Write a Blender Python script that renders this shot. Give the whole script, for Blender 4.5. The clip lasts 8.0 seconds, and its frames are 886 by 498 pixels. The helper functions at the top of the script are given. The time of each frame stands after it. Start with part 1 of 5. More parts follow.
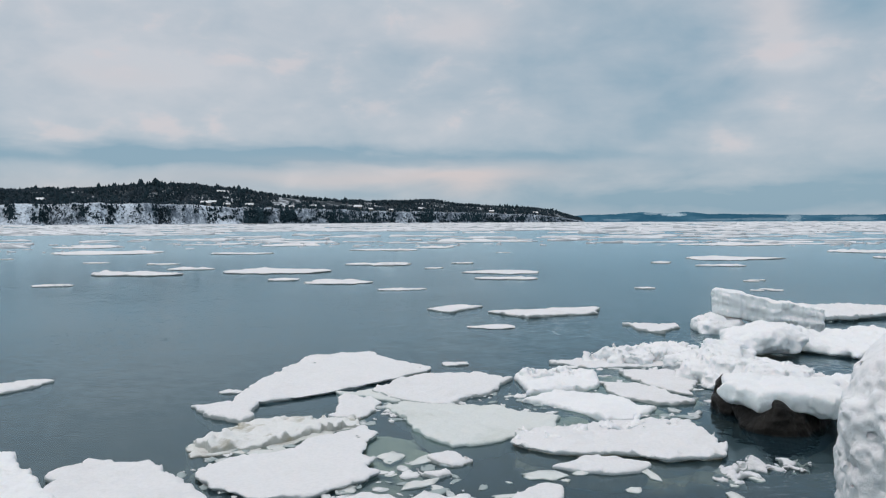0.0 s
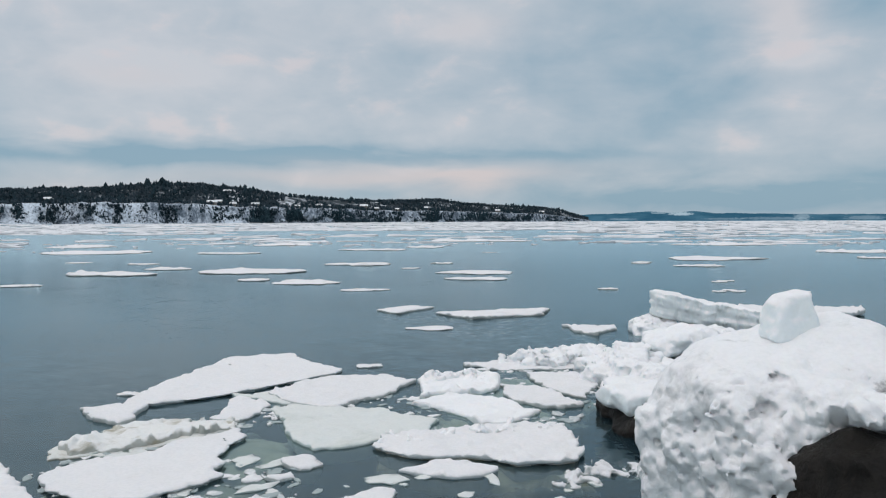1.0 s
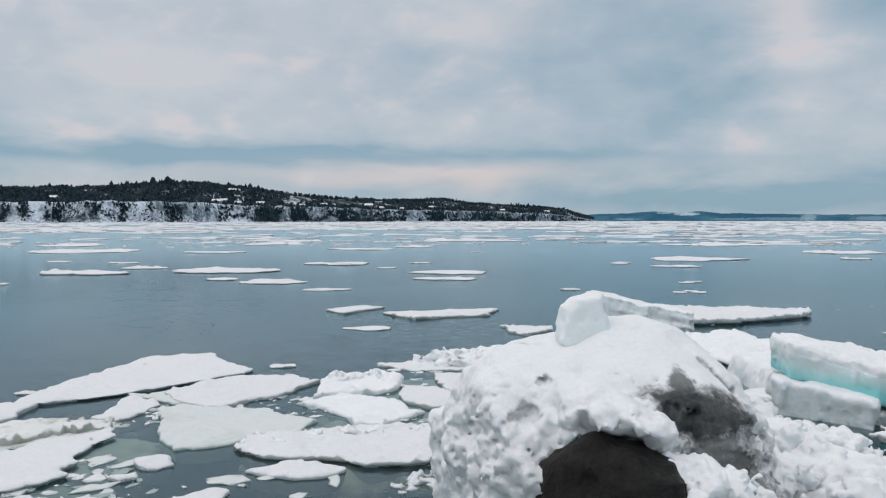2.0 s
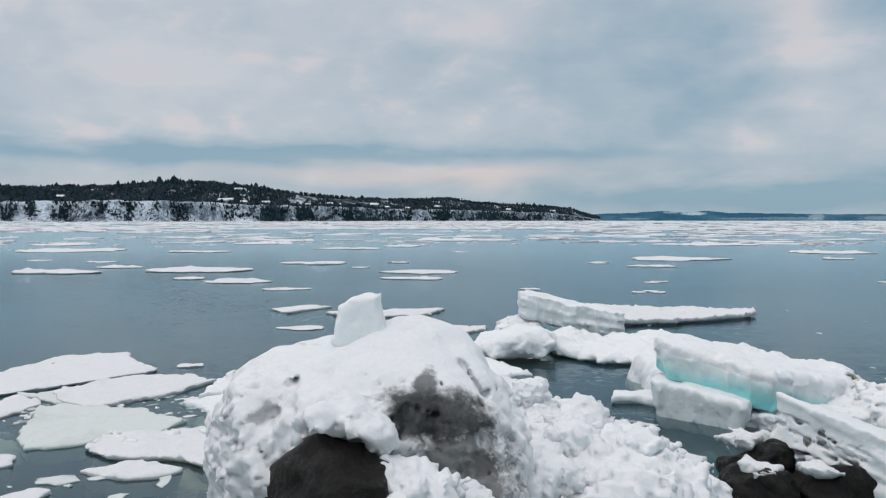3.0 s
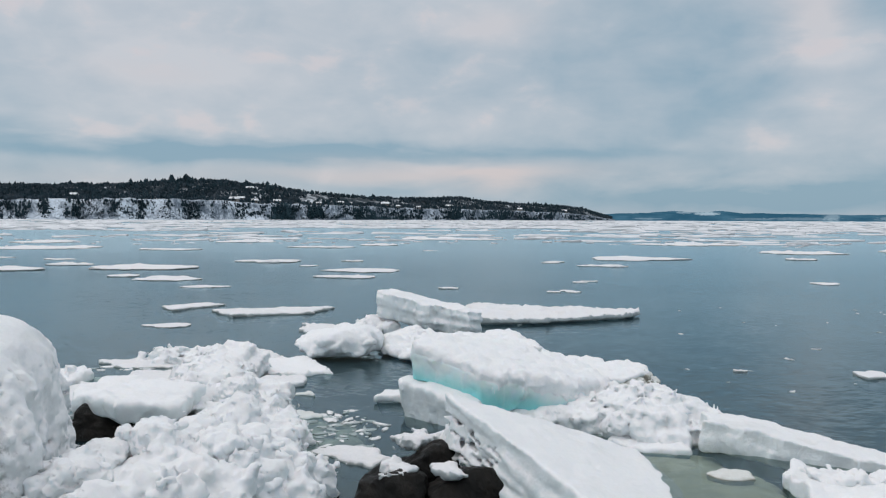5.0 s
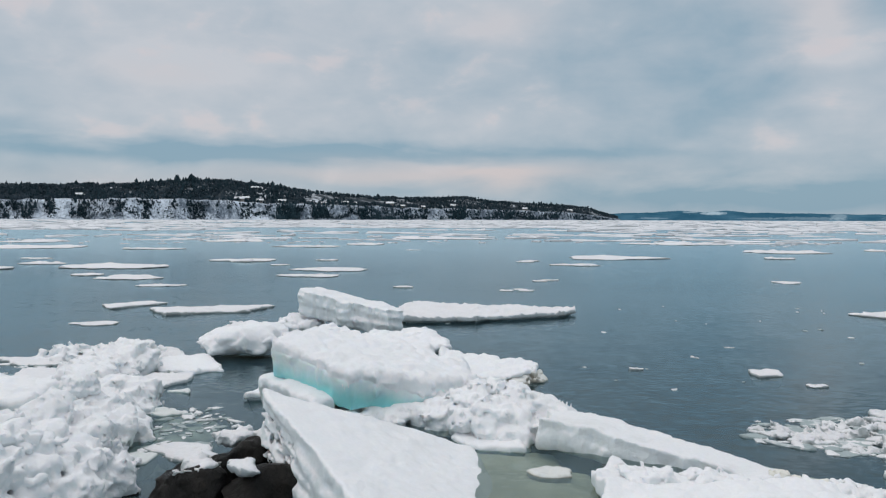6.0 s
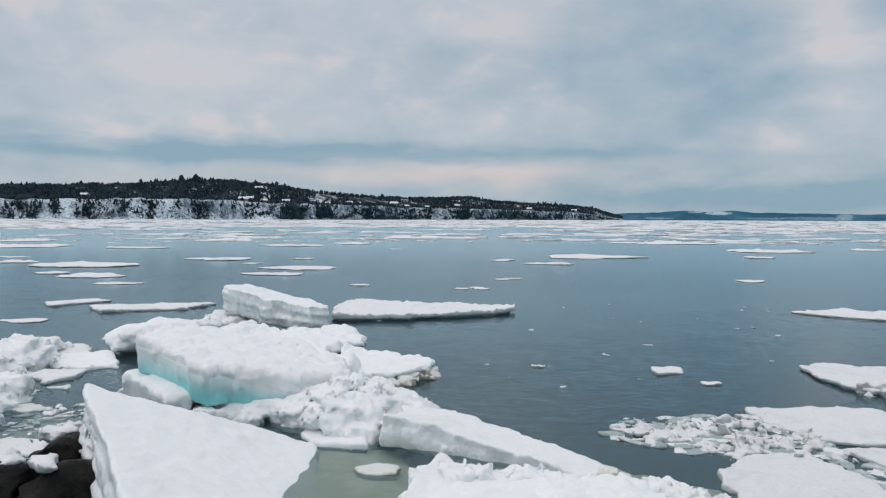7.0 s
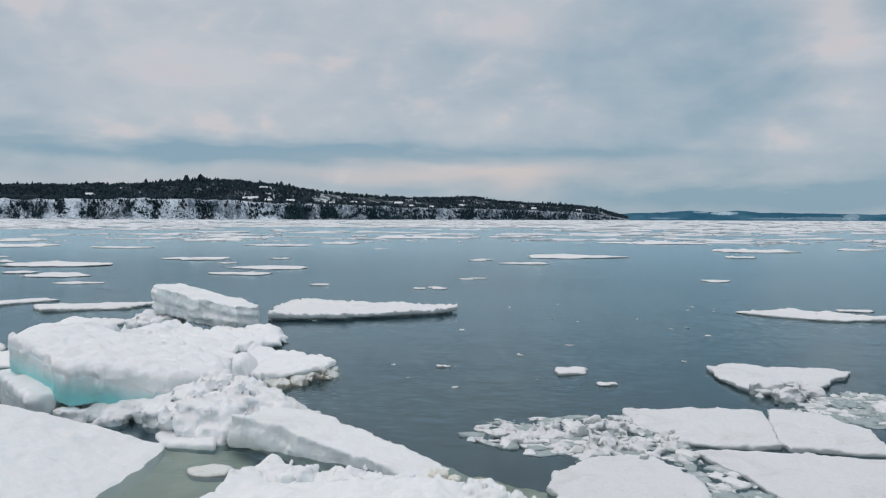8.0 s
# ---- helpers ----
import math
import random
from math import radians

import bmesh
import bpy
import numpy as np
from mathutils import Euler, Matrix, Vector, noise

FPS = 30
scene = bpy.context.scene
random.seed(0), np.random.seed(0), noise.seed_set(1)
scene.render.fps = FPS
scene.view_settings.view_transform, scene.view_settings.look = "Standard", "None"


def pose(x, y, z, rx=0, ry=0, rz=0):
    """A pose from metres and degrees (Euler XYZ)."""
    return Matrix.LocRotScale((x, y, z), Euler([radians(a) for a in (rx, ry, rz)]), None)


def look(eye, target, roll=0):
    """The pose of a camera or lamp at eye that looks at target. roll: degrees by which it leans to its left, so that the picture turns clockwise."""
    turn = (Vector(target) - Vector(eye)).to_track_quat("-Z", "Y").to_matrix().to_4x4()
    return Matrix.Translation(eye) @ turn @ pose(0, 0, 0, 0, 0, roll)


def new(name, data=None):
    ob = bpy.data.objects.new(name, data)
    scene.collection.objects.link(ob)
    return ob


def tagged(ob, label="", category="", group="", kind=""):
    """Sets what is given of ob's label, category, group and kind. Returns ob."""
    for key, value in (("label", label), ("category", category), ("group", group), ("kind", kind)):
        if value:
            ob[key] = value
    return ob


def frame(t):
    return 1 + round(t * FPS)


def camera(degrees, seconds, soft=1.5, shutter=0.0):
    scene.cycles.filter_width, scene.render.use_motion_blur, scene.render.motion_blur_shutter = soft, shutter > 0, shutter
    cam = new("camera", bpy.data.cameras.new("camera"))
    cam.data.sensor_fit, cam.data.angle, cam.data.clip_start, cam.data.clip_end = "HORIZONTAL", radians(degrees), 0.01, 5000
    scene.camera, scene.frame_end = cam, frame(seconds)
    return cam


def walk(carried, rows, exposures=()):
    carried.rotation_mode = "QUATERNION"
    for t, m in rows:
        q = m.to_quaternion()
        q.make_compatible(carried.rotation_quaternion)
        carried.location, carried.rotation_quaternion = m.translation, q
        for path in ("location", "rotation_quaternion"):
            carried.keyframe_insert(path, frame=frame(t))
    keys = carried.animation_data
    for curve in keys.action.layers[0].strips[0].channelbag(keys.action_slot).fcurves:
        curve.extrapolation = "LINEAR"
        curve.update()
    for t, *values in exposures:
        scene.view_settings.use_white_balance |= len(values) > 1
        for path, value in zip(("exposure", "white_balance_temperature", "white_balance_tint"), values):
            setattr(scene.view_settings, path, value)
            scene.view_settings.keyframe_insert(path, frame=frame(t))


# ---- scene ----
cam = camera(62.0, 8.0, soft=1.2)
PATH = [
    (0, (0.063, -0.067, 1.804), (0.063, 1.932, 1.731), -0.2),
    (0.5, (0.648, -0.079, 1.821), (0.638, 1.919, 1.746), -0.3),
    (1, (1.236, -0.079, 1.84), (1.218, 1.919, 1.765), -0.2),
    (1.5, (1.794, -0.08, 1.854), (1.769, 1.918, 1.778), -0.1),
    (3, (3.648, 0.0, 1.852), (3.598, 1.998, 1.774), -0.0),
    (3.5, (4.233, 0.036, 1.855), (4.174, 2.034, 1.775), 0.0),
    (4, (4.902, 0.066, 1.855), (4.834, 2.063, 1.775), 0.1),
    (4.5, (5.5, 0.106, 1.847), (5.425, 2.103, 1.767), 0.2),
    (6, (7.508, 0.227, 1.817), (7.409, 2.223, 1.736), 0.2),
    (6.5, (8.106, 0.319, 1.78), (8.002, 2.315, 1.699), 0.2),
    (7, (8.763, 0.406, 1.762), (8.651, 2.401, 1.681), 0.2),
    (7.5, (9.326, 0.466, 1.761), (9.209, 2.461, 1.68), 0.2),
    (8, (9.951, 0.546, 1.753), (9.825, 2.54, 1.672), 0.2),
]
walk(cam, [(t, look(eye, target, roll)) for t, eye, target, roll in PATH], [(0.0, 0.0), (4.5, 0.0), (6.0, -0.05), (7.0, -0.03), (8.0, -0.09)])

# ---- sky and sun ----
world = bpy.data.worlds.new("overcast_sky")
scene.world = world
world.use_nodes = True
wt = world.node_tree
wt.nodes.clear()


def nd(tree, kind, *links, **props):
    """A node; links are values or sockets for its inputs in order, None to leave one alone."""
    n = tree.nodes.new("ShaderNode" + kind)
    for k, v in props.items():
        if k == "operation":
            n.operation = v
        elif k == "data_type":
            n.data_type = v
        elif k == "sky_type":
            n.sky_type = v
        elif k == "interpolation":
            n.interpolation_type = v
    for i, v in enumerate(links):
        if v is None:
            continue
        if isinstance(v, bpy.types.NodeSocket):
            tree.links.new(v, n.inputs[i])
        else:
            n.inputs[i].default_value = v
    return n


def math_(tree, op, a, b=0.0, c=0.0):
    return nd(tree, "Math", a, b, c, operation=op).outputs[0]


def mix_(tree, fac, a, b):
    """A colour mix; a and b are sockets or rgb."""
    n = tree.nodes.new("ShaderNodeMix")
    n.data_type = "RGBA"
    for i, v in ((0, fac), (6, a), (7, b)):
        if isinstance(v, bpy.types.NodeSocket):
            tree.links.new(v, n.inputs[i])
        elif i == 0:
            n.inputs[i].default_value = v
        else:
            n.inputs[i].default_value = (*v, 1)
    return n.outputs[2]


def ramp_(tree, value, lo, hi, out_lo=0.0, out_hi=1.0):
    n = nd(tree, "MapRange", value, lo, hi, out_lo, out_hi, interpolation="SMOOTHSTEP")
    return n.outputs[0]


def noise_(tree, vec, scale, detail=4.0, rough=0.55, distort=0.0):
    n = tree.nodes.new("ShaderNodeTexNoise")
    if vec is not None:
        tree.links.new(vec, n.inputs["Vector"])
    n.inputs["Scale"].default_value = scale
    n.inputs["Detail"].default_value = detail
    n.inputs["Roughness"].default_value = rough
    n.inputs["Distortion"].default_value = distort
    return n.outputs[0]


SUN_EL, SUN_AZ = radians(70), radians(-110)
direction = nd(wt, "TexCoord").outputs["Generated"]
sep = nd(wt, "SeparateXYZ", direction)
dx, dy, dz = sep.outputs
az = math_(wt, "ARCTAN2", dx, dy)
el = math_(wt, "ARCSINE", dz)
# cloud deck seen in perspective
lift = math_(wt, "ADD", math_(wt, "MAXIMUM", dz, 0.0), 0.16)
deck = nd(wt, "CombineXYZ", math_(wt, "DIVIDE", dx, lift), math_(wt, "DIVIDE", dy, lift), 0.0).outputs[0]
billow = noise_(wt, deck, 0.9, 7.0, 0.5, 0.4)
wisps = noise_(wt, nd(wt, "CombineXYZ", math_(wt, "MULTIPLY", az, 5.0), math_(wt, "MULTIPLY", el, 12.0), 0.0).outputs[0], 1.3, 6.0, 0.55, 0.5)


def bank_(a0, e0, wa, we):
    """A soft cloud bank round azimuth a0 and elevation e0, in degrees, warped by the wisps."""
    warp = math_(wt, "MULTIPLY", math_(wt, "SUBTRACT", wisps, 0.5), 0.12)
    p = math_(wt, "DIVIDE", math_(wt, "ADD", math_(wt, "SUBTRACT", az, radians(a0)), warp), radians(wa))
    warp2 = math_(wt, "MULTIPLY", math_(wt, "SUBTRACT", billow, 0.5), 0.06)
    q = math_(wt, "DIVIDE", math_(wt, "ADD", math_(wt, "SUBTRACT", el, radians(e0)), warp2), radians(we))
    r2 = math_(wt, "ADD", math_(wt, "MULTIPLY", p, p), math_(wt, "MULTIPLY", q, q))
    return math_(wt, "EXPONENT", math_(wt, "MULTIPLY", r2, -1.0))


def total(parts):
    acc = parts[0]
    for p in parts[1:]:
        acc = math_(wt, "ADD", acc, p)
    return acc


bright = total([math_(wt, "MULTIPLY", bank_(*b), w) for b, w in (
    ((-24, 10.5, 9, 2.6), 0.30), ((-30, 15, 14, 4), 0.40), ((1.5, 15, 5, 2.4), 0.35), ((23, 14.5, 3.2, 4), 0.40), ((23.5, 13.5, 1.3, 2.6), 0.35), ((25, 11.2, 2.0, 0.8), 0.3), ((1.0, 14.2, 2.2, 1.2), 0.2), ((-24, 11.2, 4.5, 1.0), 0.22),
    ((-9, 12, 13, 5), 0.20), ((25.5, 8, 4, 2.2), 0.25), ((-16, 10, 3, 1.2), 0.15), ((0, 7.2, 14, 1.4), 0.22), ((-28, 7, 14, 1.6), 0.15), ((26, 12, 3, 1.2), 0.25))])
blue = total([math_(wt, "MULTIPLY", bank_(*b), w) for b, w in (
    ((-22, 5.1, 18, 0.7), 0.75), ((17, 9.5, 9, 4), 0.25), ((20, 1.6, 14, 1.1), 0.7), ((29, 15, 3, 3), 0.22), ((2, 11, 8, 2), 0.08), ((2, 4.9, 14, 0.45), 0.35))])
pink = total([math_(wt, "MULTIPLY", bank_(*b), w) for b, w in (
    ((-4, 3.6, 12, 0.85), 0.75), ((2.0, 3.3, 3.5, 0.9), 0.6), ((-24, 2.6, 10, 0.9), 0.3), ((23.5, 14, 2.2, 2.6), 0.35), ((-24, 10.6, 4, 0.8), 0.25), ((1, 14.5, 3, 1.3), 0.3))])
curl = noise_(wt, nd(wt, "CombineXYZ", math_(wt, "MULTIPLY", az, 7.0), math_(wt, "MULTIPLY", el, 13.0), 3.0).outputs[0], 1.7, 9.0, 0.52, 0.25)
puff = total([ramp_(wt, billow, 0.28, 0.72, 0.2, 0.8), math_(wt, "MULTIPLY", math_(wt, "SUBTRACT", wisps, 0.5), 0.6), math_(wt, "MULTIPLY", math_(wt, "SUBTRACT", curl, 0.5), 1.5)])
mask = nd(wt, "Clamp", math_(wt, "ADD", math_(wt, "MULTIPLY_ADD", puff, 0.55, 0.20), math_(wt, "SUBTRACT", bright, blue))).outputs[0]
cloud = mix_(wt, mask, (0.270, 0.410, 0.515), (0.615, 0.640, 0.685))
cloud = mix_(wt, nd(wt, "Clamp", pink).outputs[0], cloud, (0.66, 0.605, 0.615))
glow = math_(wt, "MULTIPLY", ramp_(wt, curl, 0.54, 0.70), ramp_(wt, mask, 0.45, 0.95, 0.0, 0.75))
cloud = mix_(wt, glow, cloud, (0.685, 0.643, 0.665))
cloud = mix_(wt, ramp_(wt, dz, 0.25, 0.38), cloud, mix_(wt, ramp_(wt, dx, -0.40, 0.30), (0.80, 0.83, 0.86), (0.520, 0.575, 0.615)))
sky_tex = nd(wt, "TexSky", sky_type="NISHITA")
sky_tex.sun_disc = False
sky_tex.sun_elevation, sky_tex.sun_rotation = SUN_EL, SUN_AZ
clear = mix_(wt, 1.0, (0, 0, 0), sky_tex.outputs[0])
scaled = nd(wt, "VectorMath", clear, (0.07, 0.07, 0.07), operation="MULTIPLY").outputs[0]
sky_colour = mix_(wt, 0.12, cloud, scaled)
# an overcast sky brightens towards the zenith
zenith = ramp_(wt, dz, 0.26, 0.95, 1.0, 1.45)
background = nd(wt, "Background", sky_colour, zenith)
wt.links.new(background.outputs[0], nd(wt, "OutputWorld").inputs[0])

sun = new("sun", bpy.data.lights.new("sun", "SUN"))
sun.data.energy, sun.data.angle, sun.data.color = 0.42, radians(40), (1.0, 0.95, 0.91)
sun.matrix_world = look((0, 0, 50), Vector((0, 0, 50)) - Vector((math.sin(SUN_AZ) * math.cos(SUN_EL), math.cos(SUN_AZ) * math.cos(SUN_EL), math.sin(SUN_EL))))


# ---- materials ----
def material(name):
    m = bpy.data.materials.new(name)
    m.use_nodes = True
    t = m.node_tree
    t.nodes.clear()
    b = nd(t, "BsdfPrincipled")
    t.links.new(b.outputs[0], nd(t, "OutputMaterial").inputs[0])
    return m, t, b


def bump_(t, height, strength, distance, below=None):
    n = t.nodes.new("ShaderNodeBump")
    n.inputs["Strength"].default_value = strength
    n.inputs["Distance"].default_value = distance
    t.links.new(height, n.inputs["Height"])
    if below is not None:
        t.links.new(below, n.inputs["Normal"])
    return n.outputs[0]


def snow_ice(name, top, side, dirt, amount, grain=0.5, lo=0.25, hi=0.75, glaze=0.0, dirt_scale=2.2, d0=0.5, d1=0.78, stain=()):
    """Snow lying on bare ice: snow on what faces up, ice on the flanks with part of their shade in its colour, silt in
    patches.
    """
    m, t, b = material(name)
    pos = nd(t, "TexCoord").outputs["Object"]
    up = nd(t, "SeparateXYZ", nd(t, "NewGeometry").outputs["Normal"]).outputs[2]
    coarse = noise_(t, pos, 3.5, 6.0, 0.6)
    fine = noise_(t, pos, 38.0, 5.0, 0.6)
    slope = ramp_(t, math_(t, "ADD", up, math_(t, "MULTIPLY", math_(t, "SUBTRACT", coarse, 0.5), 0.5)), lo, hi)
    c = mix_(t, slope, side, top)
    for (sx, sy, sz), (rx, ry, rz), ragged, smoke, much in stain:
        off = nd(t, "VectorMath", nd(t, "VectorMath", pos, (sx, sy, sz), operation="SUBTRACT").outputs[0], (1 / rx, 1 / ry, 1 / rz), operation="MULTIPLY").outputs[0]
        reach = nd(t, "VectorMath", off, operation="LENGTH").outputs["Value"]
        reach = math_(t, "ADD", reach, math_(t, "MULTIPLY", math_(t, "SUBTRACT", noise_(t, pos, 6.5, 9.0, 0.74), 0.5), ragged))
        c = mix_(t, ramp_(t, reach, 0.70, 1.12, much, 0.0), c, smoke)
    silt = math_(t, "MULTIPLY", ramp_(t, noise_(t, pos, dirt_scale, 8.0, 0.68, 0.6), d0, d1), amount)
    c = mix_(t, silt, c, dirt)
    c = mix_(t, ramp_(t, fine, 0.35, 0.7, 0.0, 0.10), c, tuple(0.7 * v for v in side))
    t.links.new(c, b.inputs["Base Color"])
    t.links.new(ramp_(t, slope, 0.0, 1.0, 0.38 - 0.2 * glaze, 0.75 - 0.3 * glaze), b.inputs["Roughness"])
    b.inputs["Specular IOR Level"].default_value = 0.3
    b.inputs["Subsurface Weight"].default_value = 0.14
    b.inputs["Subsurface Scale"].default_value = 0.02
    b.inputs["Subsurface Radius"].default_value = (0.8, 1.0, 1.2)
    n1 = bump_(t, coarse, 0.35 * grain, 0.08)
    n2 = bump_(t, noise_(t, pos, 17.0, 8.0, 0.74), 0.9 * grain, 0.04, n1)
    t.links.new(bump_(t, fine, 0.9 * grain, 0.014, n2), b.inputs["Normal"])
    return m


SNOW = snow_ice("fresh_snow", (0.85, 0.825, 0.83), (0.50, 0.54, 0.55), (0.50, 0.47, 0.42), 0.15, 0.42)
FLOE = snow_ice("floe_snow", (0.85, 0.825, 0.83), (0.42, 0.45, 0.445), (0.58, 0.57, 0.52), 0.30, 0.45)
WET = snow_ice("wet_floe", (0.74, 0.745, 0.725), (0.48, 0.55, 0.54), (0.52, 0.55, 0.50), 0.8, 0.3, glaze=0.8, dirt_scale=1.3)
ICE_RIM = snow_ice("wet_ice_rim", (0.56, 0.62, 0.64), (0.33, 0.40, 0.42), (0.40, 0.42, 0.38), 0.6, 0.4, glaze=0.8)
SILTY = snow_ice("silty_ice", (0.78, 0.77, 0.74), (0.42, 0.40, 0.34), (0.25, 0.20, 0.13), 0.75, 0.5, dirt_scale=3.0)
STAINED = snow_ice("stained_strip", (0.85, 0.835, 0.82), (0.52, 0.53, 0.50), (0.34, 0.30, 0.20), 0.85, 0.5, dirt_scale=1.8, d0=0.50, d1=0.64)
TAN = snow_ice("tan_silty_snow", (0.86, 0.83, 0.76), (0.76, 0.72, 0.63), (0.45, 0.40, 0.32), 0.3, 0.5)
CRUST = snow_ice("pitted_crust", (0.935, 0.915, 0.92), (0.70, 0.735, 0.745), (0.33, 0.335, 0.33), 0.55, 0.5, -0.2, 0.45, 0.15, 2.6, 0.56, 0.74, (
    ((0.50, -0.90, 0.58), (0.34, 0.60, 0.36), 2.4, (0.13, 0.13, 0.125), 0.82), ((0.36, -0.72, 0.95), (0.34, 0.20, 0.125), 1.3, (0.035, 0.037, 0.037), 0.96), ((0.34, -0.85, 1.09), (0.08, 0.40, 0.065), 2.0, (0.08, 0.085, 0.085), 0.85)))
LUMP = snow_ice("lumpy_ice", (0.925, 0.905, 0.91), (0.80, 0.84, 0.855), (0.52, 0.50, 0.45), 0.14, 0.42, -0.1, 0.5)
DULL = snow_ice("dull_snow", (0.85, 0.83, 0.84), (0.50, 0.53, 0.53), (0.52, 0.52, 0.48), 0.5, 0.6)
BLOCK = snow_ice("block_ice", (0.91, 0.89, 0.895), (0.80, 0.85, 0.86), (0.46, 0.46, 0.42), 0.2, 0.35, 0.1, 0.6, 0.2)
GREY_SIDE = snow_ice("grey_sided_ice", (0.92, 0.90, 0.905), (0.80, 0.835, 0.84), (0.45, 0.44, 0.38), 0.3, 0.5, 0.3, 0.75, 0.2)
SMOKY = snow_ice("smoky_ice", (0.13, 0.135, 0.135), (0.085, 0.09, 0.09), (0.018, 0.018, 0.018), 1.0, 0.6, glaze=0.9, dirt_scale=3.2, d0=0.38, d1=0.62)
def sunken_material(name, light, dark):
    """Ice under turbid water: the deeper it lies the less of it shows."""
    m, t, b = material(name)
    pos = nd(t, "NewGeometry").outputs["Position"]
    z = nd(t, "SeparateXYZ", pos).outputs[2]
    n = noise_(t, pos, 2.3, 7.0, 0.65, 0.6)
    t.links.new(mix_(t, ramp_(t, n, 0.35, 0.68), light, dark), b.inputs["Base Color"])
    b.inputs["Roughness"].default_value = 0.9
    depth = math_(t, "ADD", z, math_(t, "MULTIPLY", math_(t, "SUBTRACT", n, 0.5), 0.26))
    t.links.new(ramp_(t, depth, -0.20, -0.07), b.inputs["Alpha"])
    return m


SUNK = sunken_material("sunken_silty_ice", (0.97, 0.93, 0.80), (0.72, 0.68, 0.54))
SUNK_GREEN = sunken_material("sunken_green_ice", (0.90, 0.93, 0.86), (0.66, 0.70, 0.63))


def blue_base_material():
    """Slab ice that turns from bubbly white to clear turquoise towards the foot of the slab."""
    m, t, b = material("graded_blue_ice")
    pos = nd(t, "TexCoord").outputs["Object"]
    x, y, z = nd(t, "SeparateXYZ", pos).outputs
    bed = math_(t, "ADD", math_(t, "MULTIPLY_ADD", x, 0.22, z), math_(t, "MULTIPLY", y, -0.06))
    n = noise_(t, pos, 5.0, 6.0, 0.6)
    depth = math_(t, "ADD", bed, math_(t, "MULTIPLY", math_(t, "SUBTRACT", n, 0.5), 0.14))
    c = mix_(t, ramp_(t, math_(t, "SUBTRACT", depth, ramp_(t, y, -0.55, 0.1, 0.05, -0.05)), 0.0, 0.23), (0.24, 0.64, 0.65), (0.76, 0.835, 0.84))
    t.links.new(c, b.inputs["Base Color"])
    b.inputs["Roughness"].default_value = 0.4
    b.inputs["Subsurface Weight"].default_value = 0.2
    b.inputs["Subsurface Scale"].default_value = 0.02
    t.links.new(bump_(t, noise_(t, pos, 16.0, 7.0, 0.7), 0.35, 0.03), b.inputs["Normal"])
    return m


BLUE_BASE = blue_base_material()


def rock_material():
    m, t, b = material("wet_dark_rock")
    pos = nd(t, "TexCoord").outputs["Object"]
    a, f = noise_(t, pos, 2.2, 8.0, 0.6, 0.8), noise_(t, pos, 22.0, 8.0, 0.7)
    c = mix_(t, ramp_(t, a, 0.35, 0.7), (0.005, 0.0048, 0.0045), (0.030, 0.025, 0.021))
    c = mix_(t, ramp_(t, f, 0.55, 0.75, 0.0, 0.5), c, (0.062, 0.050, 0.040))
    t.links.new(c, b.inputs["Base Color"])
    t.links.new(ramp_(t, f, 0.3, 0.7, 0.28, 0.65), b.inputs["Roughness"])
    b.inputs["Specular IOR Level"].default_value = 0.22
    n1 = bump_(t, a, 1.0, 0.16)
    t.links.new(bump_(t, f, 0.9, 0.03, n1), b.inputs["Normal"])
    return m


ROCK = rock_material()


def brash_material():
    """Broken ice, each bit between snowy and wet."""
    m, t, b = material("brash_bits")
    geo = nd(t, "NewGeometry")
    pos = nd(t, "TexCoord").outputs["Object"]
    n = noise_(t, pos, 14.0, 5.0, 0.6)
    pick = math_(t, "ADD", geo.outputs["Random Per Island"], math_(t, "MULTIPLY", math_(t, "SUBTRACT", n, 0.5), 0.8))
    c = mix_(t, ramp_(t, pick, 0.25, 0.75), (0.36, 0.42, 0.42), (0.84, 0.82, 0.82))
    t.links.new(c, b.inputs["Base Color"])
    b.inputs["Roughness"].default_value = 0.45
    t.links.new(bump_(t, n, 0.6, 0.03), b.inputs["Normal"])
    return m


BRASH = brash_material()


